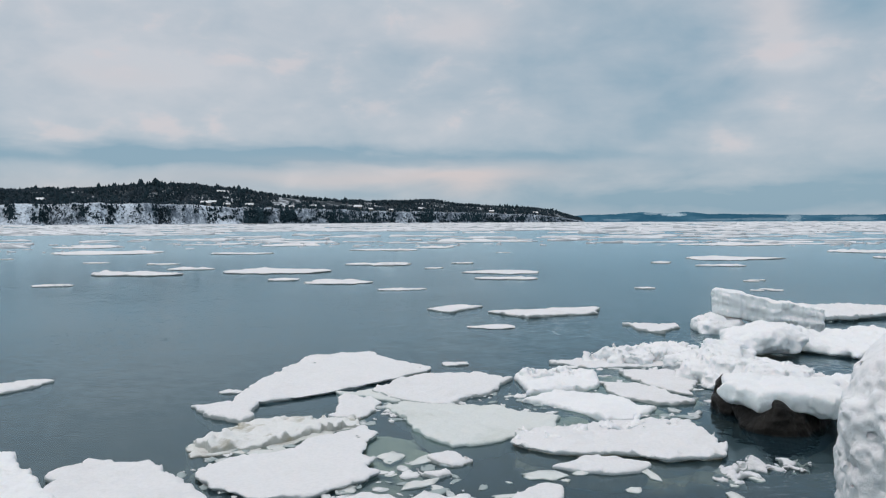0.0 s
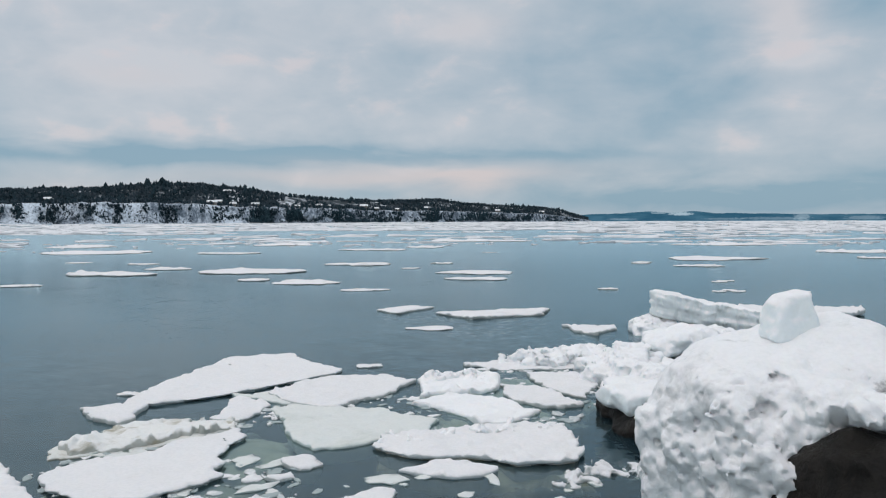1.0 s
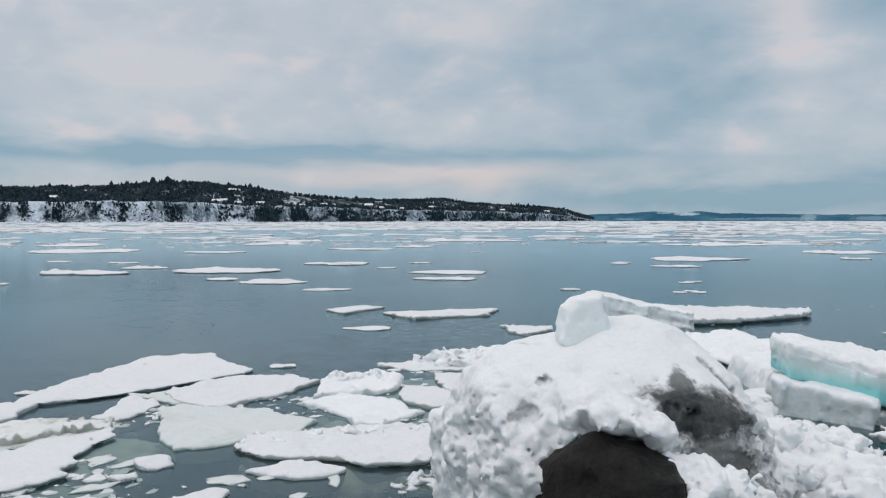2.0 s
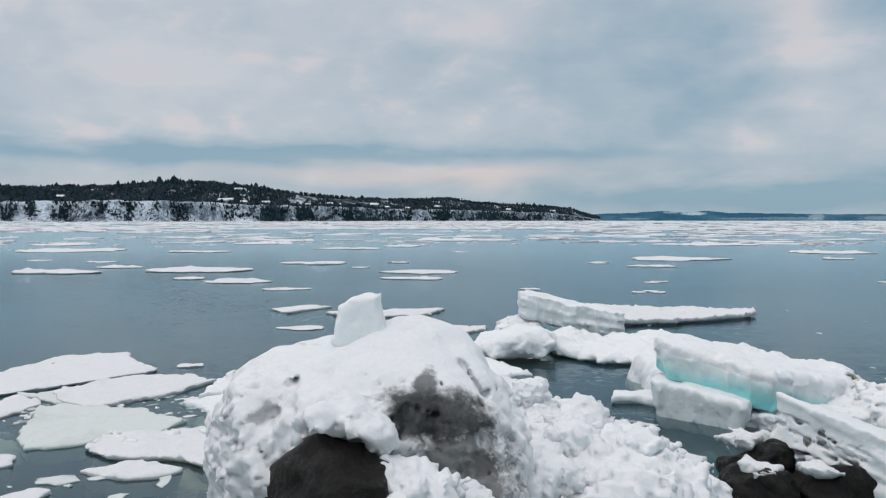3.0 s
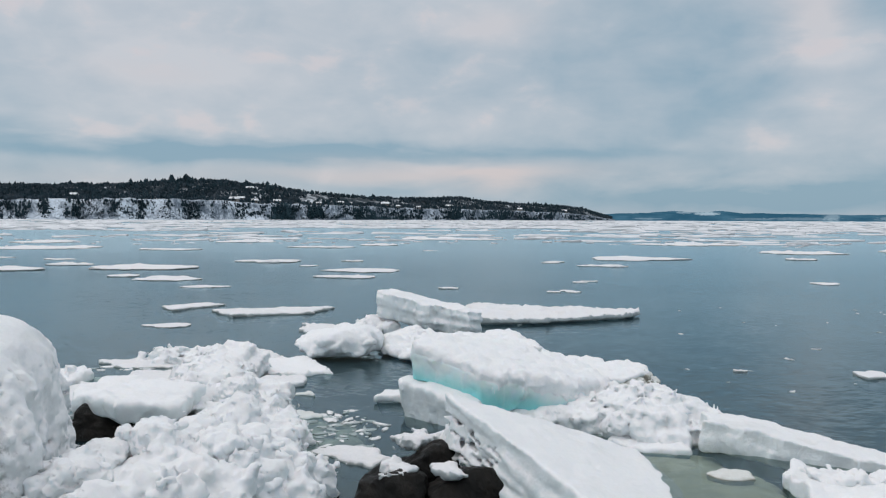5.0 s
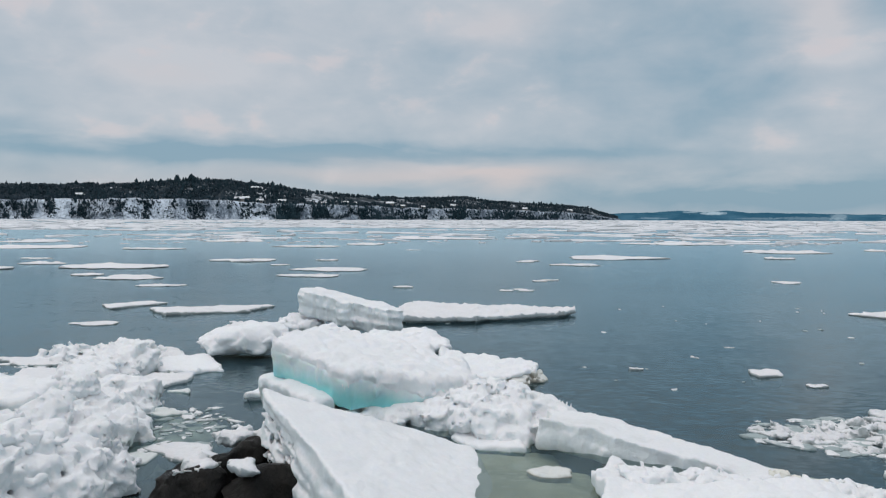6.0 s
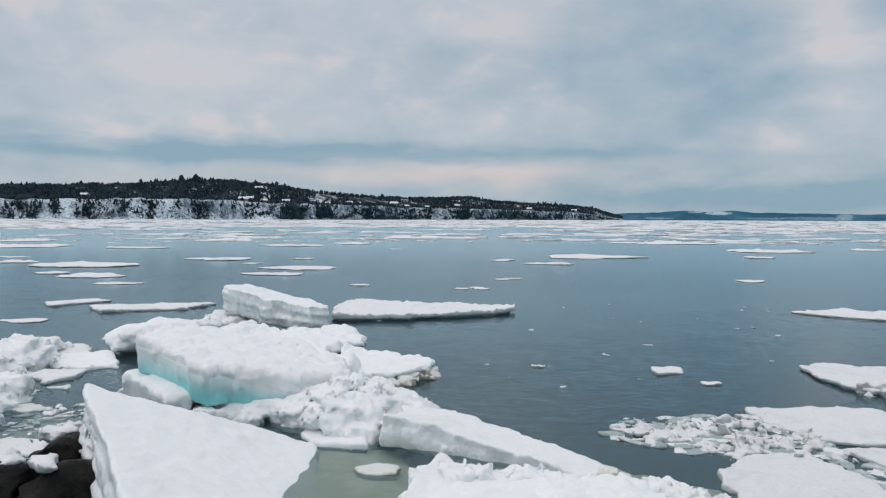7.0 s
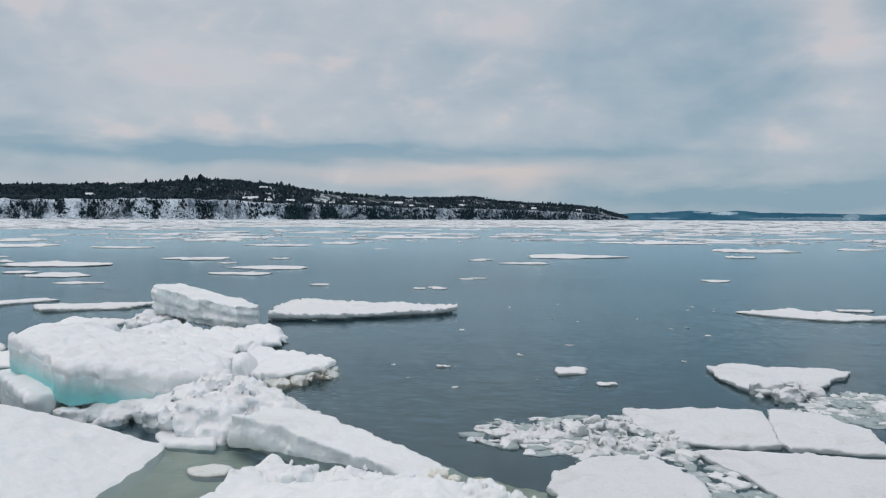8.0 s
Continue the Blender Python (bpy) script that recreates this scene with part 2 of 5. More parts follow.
def water_material():
    m = bpy.data.materials.new("river_water")
    m.use_nodes = True
    t = m.node_tree
    t.nodes.clear()
    pos = nd(t, "NewGeometry").outputs["Position"]
    calm = ramp_(t, noise_(t, pos, 0.11, 3.0), 0.40, 0.62, 0.45, 1.0)
    flat = nd(t, "Mapping", pos, None, None, (0.65, 1.35, 1.0)).outputs[0]
    waves = []
    for scale, amp in ((1.1, 0.05), (4.2, 0.11), (15.0, 0.42)):
        tex = t.nodes.new("ShaderNodeTexNoise")
        t.links.new(flat, tex.inputs["Vector"])
        tex.inputs["Scale"].default_value, tex.inputs["Detail"].default_value = scale, 2.0
        mid = nd(t, "VectorMath", tex.outputs["Color"], (0.5, 0.5, 0.5), operation="SUBTRACT").outputs[0]
        waves.append(nd(t, "VectorMath", mid, (0.6 * amp, amp, 0.0), operation="MULTIPLY").outputs[0])
    chop = nd(t, "VectorMath", nd(t, "VectorMath", waves[0], waves[1], operation="ADD").outputs[0], waves[2], operation="ADD").outputs[0]
    # the open river is more ruffled than the water in the lee of the shore
    out = nd(t, "MapRange", nd(t, "SeparateXYZ", pos).outputs[1], 7.0, 45.0, 0.8, 1.2).outputs[0]
    calm = math_(t, "MULTIPLY", calm, out)
    strength = nd(t, "CombineXYZ", calm, calm, calm).outputs[0]
    chop = nd(t, "VectorMath", chop, strength, operation="MULTIPLY").outputs[0]
    normal = nd(t, "VectorMath", nd(t, "VectorMath", chop, (0.0, 0.0, 1.0), operation="ADD").outputs[0], operation="NORMALIZE").outputs[0]
    gloss = nd(t, "BsdfGlossy", (0.74, 0.92, 1.0, 1), nd(t, "MapRange", nd(t, "SeparateXYZ", pos).outputs[1], 6.0, 45.0, 0.08, 0.22).outputs[0])
    t.links.new(normal, gloss.inputs["Normal"])
    murk = nd(t, "BsdfDiffuse", (0.046, 0.102, 0.138, 1))
    clear = nd(t, "BsdfTransparent", (0.72, 0.78, 0.69, 1))
    body = nd(t, "MixShader", 0.78, murk.outputs[0], clear.outputs[0])
    fres = nd(t, "Fresnel", 1.52, normal)
    mixed = nd(t, "MixShader", fres.outputs[0], body.outputs[0], gloss.outputs[0])
    t.links.new(mixed.outputs[0], nd(t, "OutputMaterial").inputs[0])
    return m


WATER = water_material()


def plain(name, dark, light, scale, rough=0.8, stretch=(1, 1, 1), lo=0.35, hi=0.65):
    m, t, b = material(name)
    pos = nd(t, "Mapping", nd(t, "TexCoord").outputs["Object"], None, None, stretch).outputs[0]
    c = mix_(t, ramp_(t, noise_(t, pos, scale, 8.0, 0.6), lo, hi), dark, light)
    t.links.new(c, b.inputs["Base Color"])
    b.inputs["Roughness"].default_value = rough
    b.inputs["Specular IOR Level"].default_value = 0.1
    return m


MUD = plain("river_mud", (0.030, 0.030, 0.024), (0.055, 0.050, 0.038), 0.8)
# far-shore trees, bluish with the haze put into their colours
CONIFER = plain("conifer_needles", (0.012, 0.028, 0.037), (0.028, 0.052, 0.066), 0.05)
# paler, bluer copy of the needles: more haze in the colour
HAZY_CONIFER = plain("hazy_conifer_needles", (0.016, 0.038, 0.050), (0.045, 0.080, 0.100), 0.03)
TWIGS = plain("bare_twigs", (0.036, 0.055, 0.070), (0.075, 0.100, 0.120), 0.04)
FAR_ICE = plain("far_ice", (0.66, 0.66, 0.68), (0.85, 0.84, 0.86), 0.12)
WALLS = plain("painted_boards", (0.20, 0.19, 0.18), (0.30, 0.28, 0.26), 0.3)
SCRUB = plain("winter_scrub", (0.040, 0.052, 0.062), (0.55, 0.58, 0.62), 0.045, 0.9, lo=0.50, hi=0.66)
ROOF = plain("snowy_roof", (0.78, 0.78, 0.80), (0.86, 0.86, 0.88), 0.3)


def cliff_material():
    """Snow on slopes, with bare rock and brush showing through in streaks; downstream the face is overgrown."""
    m, t, b = material("snowy_bluff")
    pos = nd(t, "TexCoord").outputs["Object"]
    x, y, z = nd(t, "SeparateXYZ", pos).outputs
    along = math_(t, "DIVIDE", x, y)
    streak = noise_(t, nd(t, "Mapping", pos, None, None, (0.42, 0.30, 0.045)).outputs[0], 1.0, 8.0, 0.75, 0.5)
    patch = noise_(t, pos, 0.03, 6.0, 0.65)
    grown = ramp_(t, along, -0.30, -0.19, 0.0, 0.07)
    mask = math_(t, "ADD", math_(t, "ADD", streak, math_(t, "MULTIPLY", math_(t, "SUBTRACT", patch, 0.5), 0.8)), grown)
    c = mix_(t, ramp_(t, mask, 0.36, 0.62), (0.68, 0.74, 0.82), (0.13, 0.165, 0.21))
    c = mix_(t, ramp_(t, mask, 0.62, 0.74), c, (0.035, 0.05, 0.062))
    t.links.new(c, b.inputs["Base Color"])
    b.inputs["Roughness"].default_value = 0.85
    return m


BLUFF = cliff_material()


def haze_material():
    """Distant wooded hills: a glowing backdrop, with the blue haze of distance put into its colour."""
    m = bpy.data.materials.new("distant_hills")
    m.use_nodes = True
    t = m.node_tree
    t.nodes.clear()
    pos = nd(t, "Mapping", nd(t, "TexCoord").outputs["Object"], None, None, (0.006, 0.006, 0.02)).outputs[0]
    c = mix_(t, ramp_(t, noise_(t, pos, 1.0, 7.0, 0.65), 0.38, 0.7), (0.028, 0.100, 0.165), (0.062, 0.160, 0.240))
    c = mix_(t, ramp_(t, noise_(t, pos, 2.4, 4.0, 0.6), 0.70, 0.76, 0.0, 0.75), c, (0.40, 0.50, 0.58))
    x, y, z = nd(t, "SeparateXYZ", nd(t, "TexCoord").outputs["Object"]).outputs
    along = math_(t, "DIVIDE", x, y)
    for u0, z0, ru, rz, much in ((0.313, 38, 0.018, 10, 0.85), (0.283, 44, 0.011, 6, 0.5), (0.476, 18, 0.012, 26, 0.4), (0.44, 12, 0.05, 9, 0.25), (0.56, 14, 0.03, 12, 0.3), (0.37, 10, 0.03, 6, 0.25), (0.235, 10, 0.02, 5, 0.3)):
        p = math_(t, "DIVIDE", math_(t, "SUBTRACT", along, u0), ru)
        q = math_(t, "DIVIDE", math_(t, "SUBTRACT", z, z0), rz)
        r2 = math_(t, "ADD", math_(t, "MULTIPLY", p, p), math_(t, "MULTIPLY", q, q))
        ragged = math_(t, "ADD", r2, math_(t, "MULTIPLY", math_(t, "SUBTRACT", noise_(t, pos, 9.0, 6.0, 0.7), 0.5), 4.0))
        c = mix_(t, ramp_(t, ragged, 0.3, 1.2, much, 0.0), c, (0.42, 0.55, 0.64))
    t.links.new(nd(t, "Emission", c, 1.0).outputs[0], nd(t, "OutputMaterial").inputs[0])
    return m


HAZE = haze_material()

# ---- solid shapes: distance fields turned into meshes ----
TABLE = np.random.RandomState(7).rand(32, 32, 32) * 2 - 1


def vnoise(x, y, z):
    xi, yi, zi = np.floor(x), np.floor(y), np.floor(z)
    fx, fy, fz = x - xi, y - yi, z - zi
    xi, yi, zi = (a.astype(np.int64) & 31 for a in (xi, yi, zi))
    fx, fy, fz = (f * f * (3 - 2 * f) for f in (fx, fy, fz))
    xj, yj, zj = (xi + 1) & 31, (yi + 1) & 31, (zi + 1) & 31
    low = (TABLE[xi, yi, zi] * (1 - fx) + TABLE[xj, yi, zi] * fx) * (1 - fy) + (TABLE[xi, yj, zi] * (1 - fx) + TABLE[xj, yj, zi] * fx) * fy
    high = (TABLE[xi, yi, zj] * (1 - fx) + TABLE[xj, yi, zj] * fx) * (1 - fy) + (TABLE[xi, yj, zj] * (1 - fx) + TABLE[xj, yj, zj] * fx) * fy
    return low * (1 - fz) + high * fz


def fbm(x, y, z, scale, octaves=3, gain=0.5):
    total_, amp = 0.0, 1.0
    for k in range(octaves):
        s = scale * 2.03 ** k
        total_ = total_ + amp * vnoise(x * s + 3.7 * k, y * s + 9.1 * k, z * s + 5.3 * k)
        amp *= gain
    return total_


def clods(x, y, z, scale, octaves=2):
    """Rounded clods with creases between them, about zero in the mean."""
    out, amp = 0.0, 1.0
    for k in range(octaves):
        s = scale * 2.2 ** k
        out = out + amp * (0.32 - np.abs(vnoise(x * s + 7.1 * k, y * s + 2.9 * k, z * s + 4.7 * k)))
        amp *= 0.5
    return out


def smin(a, b, k):
    h = np.clip(0.5 + 0.5 * (b - a) / k, 0, 1)
    return b * (1 - h) + a * h - k * h * (1 - h)


def poly_distance(x, y, corners):
    """Signed distance to a polygon, below zero inside."""
    best = np.full(x.shape, 1e9)
    inside = np.zeros(x.shape, bool)
    n = len(corners)
    for i in range(n):
        (ax, ay), (bx, by) = corners[i - 1], corners[i]
        ex, ey = bx - ax, by - ay
        h = np.clip(((x - ax) * ex + (y - ay) * ey) / (ex * ex + ey * ey), 0, 1)
        best = np.minimum(best, np.hypot(x - ax - h * ex, y - ay - h * ey))
        if ay != by:
            inside ^= ((ay > y) != (by > y)) & (x < (bx - ax) * (y - ay) / (by - ay) + ax)
    return np.where(inside, -best, best)


EDGES = [(a, b) for a in range(8) for b in range(8) if a < b and bin(a ^ b).count("1") == 1]


def relax(verts, quads):
    """Draws each vertex half way to the middle of its neighbours."""
    acc, hits = np.zeros_like(verts), np.zeros(len(verts))
    for a in range(4):
        for b in (quads[:, a - 1], quads[:, (a + 1) % 4]):
            for k in range(3):
                acc[:, k] += np.bincount(quads[:, a], verts[b, k], len(verts))
            hits += np.bincount(quads[:, a], minlength=len(verts))
    return 0.4 * verts + 0.6 * acc / np.maximum(hits, 1)[:, None]


def skin(field, low, high, step):
    """Surface nets: the vertices and quads of the field's zero surface in a box."""
    low, high = np.array(low, float), np.array(high, float)
    n = np.maximum(np.ceil((high - low) / step).astype(int) + 1, 4)
    axes = [low[i] + step * np.arange(n[i]) for i in range(3)]
    X, Y, Z = np.meshgrid(*axes, indexing="ij")
    V = field(X, Y, Z)
    V[[0, -1]] = V[:, [0, -1]] = V[:, :, [0, -1]] = step
    inside = V < 0
    corner = [(k & 1, k >> 1 & 1, k >> 2 & 1) for k in range(8)]
    count = sum(inside[i:n[0] - 1 + i, j:n[1] - 1 + j, k:n[2] - 1 + k].astype(np.int8) for i, j, k in corner)
    cells = np.argwhere((count > 0) & (count < 8))
    vals = [V[cells[:, 0] + i, cells[:, 1] + j, cells[:, 2] + k] for i, j, k in corner]
    acc, hits = np.zeros((len(cells), 3)), np.zeros(len(cells))
    for a, b in EDGES:
        va, vb = vals[a], vals[b]
        cross = (va < 0) != (vb < 0)
        f = np.where(cross, va / np.where(cross, va - vb, 1), 0)
        p = np.array(corner[a], float) + f[:, None] * (np.array(corner[b], float) - np.array(corner[a], float))
        acc += p * cross[:, None]
        hits += cross
    verts = low + step * (cells + acc / hits[:, None])
    ids = np.full(tuple(n - 1), -1, np.int64)
    ids[tuple(cells.T)] = np.arange(len(cells))
    quads = []
    for ax in range(3):
        b, c = (ax + 1) % 3, (ax + 2) % 3
        s0, s1 = [slice(1, -1)] * 3, [slice(1, -1)] * 3
        s0[ax], s1[ax] = slice(0, -1), slice(1, None)
        change = inside[tuple(s0)] != inside[tuple(s1)]
        at = np.argwhere(change)
        at[:, b] += 1
        at[:, c] += 1
        out = inside[tuple(at.T)]
        ring = []
        for db, dc in ((-1, -1), (0, -1), (0, 0), (-1, 0)):
            q = at.copy()
            q[:, b] += db
            q[:, c] += dc
            ring.append(ids[tuple(q.T)])
        ring = np.array(ring).T
        quads.append(np.where(out[:, None], ring, ring[:, ::-1]))
    quads = np.concatenate(quads)
    return verts, quads


def mesh_of(name, verts, faces, mat, smooth=True):
    """A mesh from vertices and equally long faces."""
    me = bpy.data.meshes.new(name)
    verts, faces = np.asarray(verts, np.float32), np.asarray(faces, np.int32)
    k = faces.shape[1]
    me.vertices.add(len(verts))
    me.vertices.foreach_set("co", verts.ravel())
    me.loops.add(faces.size)
    me.loops.foreach_set("vertex_index", faces.ravel())
    me.polygons.add(len(faces))
    me.polygons.foreach_set("loop_start", np.arange(0, faces.size, k, dtype=np.int32))
    me.polygons.foreach_set("use_smooth", np.full(len(faces), smooth))
    me.update(calc_edges=True)
    me.validate()
    me.materials.append(mat)
    return me


def solid(name, field, low, high, step, mat, parent=None, base=None, even=False):
    """One mesh object skinned from a field, its origin at its base, or a part of a thing."""
    verts, quads = skin(field, low, high, step)
    if even:
        verts = relax(verts, quads)
    origin = Vector(base) if base else Vector(((low[0] + high[0]) / 2, (low[1] + high[1]) / 2, 0.0))
    if parent is not None:
        origin = parent.location.copy()
    ob = new(name, mesh_of(name, verts - np.array(origin), quads, mat))
    if parent is None:
        ob.location = origin
    else:
        ob.parent = parent
    return ob


def prism(corners, top, low, edge=0.03, jag=0.05, bumpy=0.015, slope=(0, 0), thick=None, layers=0.0, flare=0.0, rough=0.006, seed=0.0, lumps=0.0, pits=0.0, dip=None, crumb=0.0, sag=0.0):
    """A floe or slab: a polygon between its top and its underside, with a ragged rounded rim.
    slope: the tilt of the top from the first corner; thick: a slab of that thickness; flare: how much wider it is at its foot."""
    rx, ry = corners[0]

    def field(X, Y, Z):
        x, y = X[:, :, 0], Y[:, :, 0]
        wx = x + jag * fbm(x, y, 0 * x + seed, 2.6, 5, 0.62)
        wy = y + jag * fbm(x, y, 0 * x + seed + 40.3, 2.6, 5, 0.62)
        flat = poly_distance(wx, wy, corners)[:, :, None] + 0.3 * jag * fbm(x, y, 0 * x + seed, 13.0, 2, 0.6)[:, :, None]
        lid = top + slope[0] * (x - rx) + slope[1] * (y - ry) + bumpy * fbm(x, y, 0 * x + seed, 1.6, 4, 0.55)
        if lumps:
            heap = np.clip(fbm(x, y, 0 * x + seed + 11.7, 1.7, 2, 0.6) + 0.35, 0, 1)
            lid = lid + lumps * heap * (0.45 - 0.8 * clods(x, y, 0 * x + seed, 4.0, 2)) + 0.10 * lumps * fbm(x, y, 0 * x, 16.0, 2)
        if crumb:
            rim = np.clip(1 + flat[:, :, 0] / 0.16, 0, 1)
            lid = lid + crumb * rim * np.maximum(0, 2.2 * np.abs(vnoise(x * 15 + seed, y * 15, 0 * x + seed)) - 0.6 + 0.4 * vnoise(x * 1.3, y * 1.3, 0 * x + seed))
        if sag:
            lid = lid - sag * np.clip(1 + flat[:, :, 0] / 0.35, 0, 1.2) ** 2
        lid = lid[:, :, None]
        foot = (lid - thick) if thick else low
        if dip is not None:
            foot = np.maximum(foot, dip)
        side = flat - flare * (lid - Z)
        if layers:
            side = side + layers * fbm(X * 0.15, Y * 0.15, (lid - Z) + seed, 13.0, 2, 0.6)
        a, b = side + edge, np.maximum(Z - lid, foot - Z) + edge
        d = np.minimum(np.maximum(a, b), 0) + np.hypot(np.maximum(a, 0), np.maximum(b, 0)) - edge
        d = d + rough * fbm(X, Y, Z, 9.0, 3, 0.6)
        if pits:
            n = vnoise(X * 14.0 + seed, Y * 14.0, (lid - Z) * 58.0) + 0.25 * vnoise(X * 30, Y * 30, Z * 40)
            keep = np.maximum(0, np.abs(side) - pits) + np.maximum(0, 0.15 - (lid - Z)) + np.maximum(0, X - rx - 0.36)
            d = np.maximum(d, (n - 0.20) * 0.10 - 2.0 * keep)
        return d
    xs, ys = [c[0] for c in corners], [c[1] for c in corners]
    tops = [top + slope[0] * (x - rx) + slope[1] * (y - ry) for x, y in corners]
    bottom = (min(tops) - thick - 0.05) if thick else low - 0.05
    if dip is not None:
        bottom = max(bottom, dip - 0.05)
    grow = jag + 0.06 + abs(flare) * 0.5
    return field, (min(xs) - grow, min(ys) - grow, bottom), (max(xs) + grow, max(ys) + grow, max(tops) + bumpy * 2 + lumps * 1.4 + crumb * 1.8 + 0.06)


def floe(corners, top, label, snow=FLOE, ice=None, step=0.022, group="floes by the shore", name="ice_floe", rim=-0.02, hang=0.008, **shape):
    """A floating floe: a wet ice body, a little wider at the waterline, and the snow that covers it."""
    shape.setdefault("seed", len(bpy.data.objects) * 1.37)
    shape.setdefault("edge", 0.015)
    shape.setdefault("jag", 0.06)
    shape.setdefault("bumpy", 0.02)
    shape.setdefault("crumb", 0.012)
    shape.setdefault("rough", 0.010)
    top = 0.014 + 0.24 * top
    shape["bumpy"] = min(shape["bumpy"], 0.35 * top)
    if top - 1.5 * shape["bumpy"] - 0.5 * shape["rough"] < 0.018:
        rim, hang = max(rim, 0.004), min(hang, -0.02)
    corners = chipped(corners, shape["jag"] * 1.1, shape["seed"])
    shape["jag"] *= 0.35
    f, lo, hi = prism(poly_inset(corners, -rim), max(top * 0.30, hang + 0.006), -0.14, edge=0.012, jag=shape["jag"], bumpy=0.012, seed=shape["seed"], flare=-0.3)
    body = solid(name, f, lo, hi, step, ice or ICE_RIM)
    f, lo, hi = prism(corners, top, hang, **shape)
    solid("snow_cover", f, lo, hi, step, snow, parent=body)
    return tagged(body, label, "ice floe", group)


def chipped(corners, much, seed):
    """The outline broken into short straight runs, as ice breaks."""
    rnd = random.Random(int(seed * 100))
    pts = list(corners)
    for level in range(3):
        out = []
        for i, (ax, ay) in enumerate(pts):
            bx, by = pts[(i + 1) % len(pts)]
            out.append((ax, ay))
            run = math.hypot(bx - ax, by - ay)
            if run > 0.10:
                q, off = rnd.uniform(0.3, 0.7), rnd.gauss(0, 0.55) * min(much, 0.16 * run)
                out.append((ax + (bx - ax) * q - (by - ay) / run * off, ay + (by - ay) * q + (bx - ax) / run * off))
        pts = out
    return pts


def poly_inset(corners, d):
    """The corners drawn towards their middle by about d."""
    cx, cy = sum(c[0] for c in corners) / len(corners), sum(c[1] for c in corners) / len(corners)
    out = []
    for x, y in corners:
        r = math.hypot(x - cx, y - cy)
        out.append((cx + (x - cx) * (1 - d / r), cy + (y - cy) * (1 - d / r)))
    return out


def ball(c, r, turn=0.0, power=2.0, tilt=0.0):
    """The field of a rounded lump of half sizes r at c, turned about z."""
    ca, sa = math.cos(turn), math.sin(turn)
    ct, st = math.cos(tilt), math.sin(tilt)

    def field(X, Y, Z):
        x, y, z = X - c[0], Y - c[1], Z - c[2]
        x, y = ca * x + sa * y, -sa * x + ca * y
        x, z = ct * x + st * z, -st * x + ct * z
        k = (np.abs(x / r[0]) ** power + np.abs(y / r[1]) ** power + np.abs(z / r[2]) ** power) ** (1 / power)
        return (k - 1) * min(r)
    return field


def join(fields, k=0.06, rough=0.0, scale=6.0, cut=None):
    def field(X, Y, Z):
        d = fields[0](X, Y, Z)
        for f in fields[1:]:
            d = smin(d, f(X, Y, Z), k)
        if rough:
            d = d + rough * fbm(X, Y, Z, scale, 4, 0.55)
        if cut is not None:
            d = np.maximum(d, cut - Z)
        return d
    return field


def lump_pile(corners, count, size, height, seed, foot=-0.05, flat=0.8, k=0.016, plate=True):
    """Many lumps heaped over a polygon, as one field with its box."""
    rnd = random.Random(seed)
    xs, ys = [c[0] for c in corners], [c[1] for c in corners]
    blobs = []
    while len(blobs) < count:
        x, y = rnd.uniform(min(xs), max(xs)), rnd.uniform(min(ys), max(ys))
        d = float(poly_distance(np.array([x]), np.array([y]), corners)[0])
        if d > -0.02:
            continue
        s = size * (0.3 + 1.2 * rnd.random() ** 2.0)
        z = height * min(1.0, 0.35 - d * 1.6) * rnd.uniform(0.55, 1.0) - s * 0.4
        blobs.append(((x, y, z), (s, s * rnd.uniform(0.7, 1.1), s * flat * rnd.uniform(0.7, 1.1)), rnd.uniform(0, 3.1), rnd.choice((2.5, 4.0, 6.0, 8.0)), rnd.uniform(-0.7, 0.7)))

    def field(X, Y, Z):
        x, y = X[:, :, 0], Y[:, :, 0]
        base = poly_distance(x + 0.08 * fbm(x, y, 0 * x + seed, 2.5, 3), y, corners)[:, :, None]
        d = np.maximum(base + 0.05, Z - height * 0.22 - 0.05 * fbm(X, Y, 0 * Z + seed, 2.5, 3)) if plate else np.full(X.shape, 0.5)
        for c, r, turn, power, tilt in blobs:
            reach = max(r) * 1.3 + 0.12
            i = [slice(*np.searchsorted(a, (c[q] - reach, c[q] + reach))) for q, a in enumerate((X[:, 0, 0], Y[0, :, 0], Z[0, 0, :]))]
            i = tuple(i)
            if all(q.stop > q.start for q in i):
                d[i] = smin(d[i], ball(c, r, turn, power, tilt)(X[i], Y[i], Z[i]), k)
        d = d + 0.030 * clods(X, Y, Z, 8.0, 2) + 0.016 * clods(X, Y, Z, 19.0, 2) + 0.018 * fbm(X, Y, Z, 15.0, 3, 0.72)
        return np.maximum(d, foot - Z)
    return field, (min(xs) - 0.25, min(ys) - 0.25, foot - 0.05), (max(xs) + 0.25, max(ys) + 0.25, height + size + 0.1)


# ---- ground, water, bank ----
def sheet(name, x0, x1, y0, y1, z, mat, label, category):
    ob = new(name, mesh_of(name, [(x0, y0, z), (x1, y0, z), (x1, y1, z), (x0, y1, z)], [(0, 1, 2, 3)], mat, False))
    return tagged(ob, label, category, kind="structure")


sheet("ground", -4500, 4500, -4500, 4900, -1.1, MUD, "dark muddy river bed under the water", "river bed")
water = sheet("water", -4500, 4500, 0.9, 4900, 0.0, WATER, "calm cold grey-blue river water with small ripples", "water")
water.visible_shadow = False


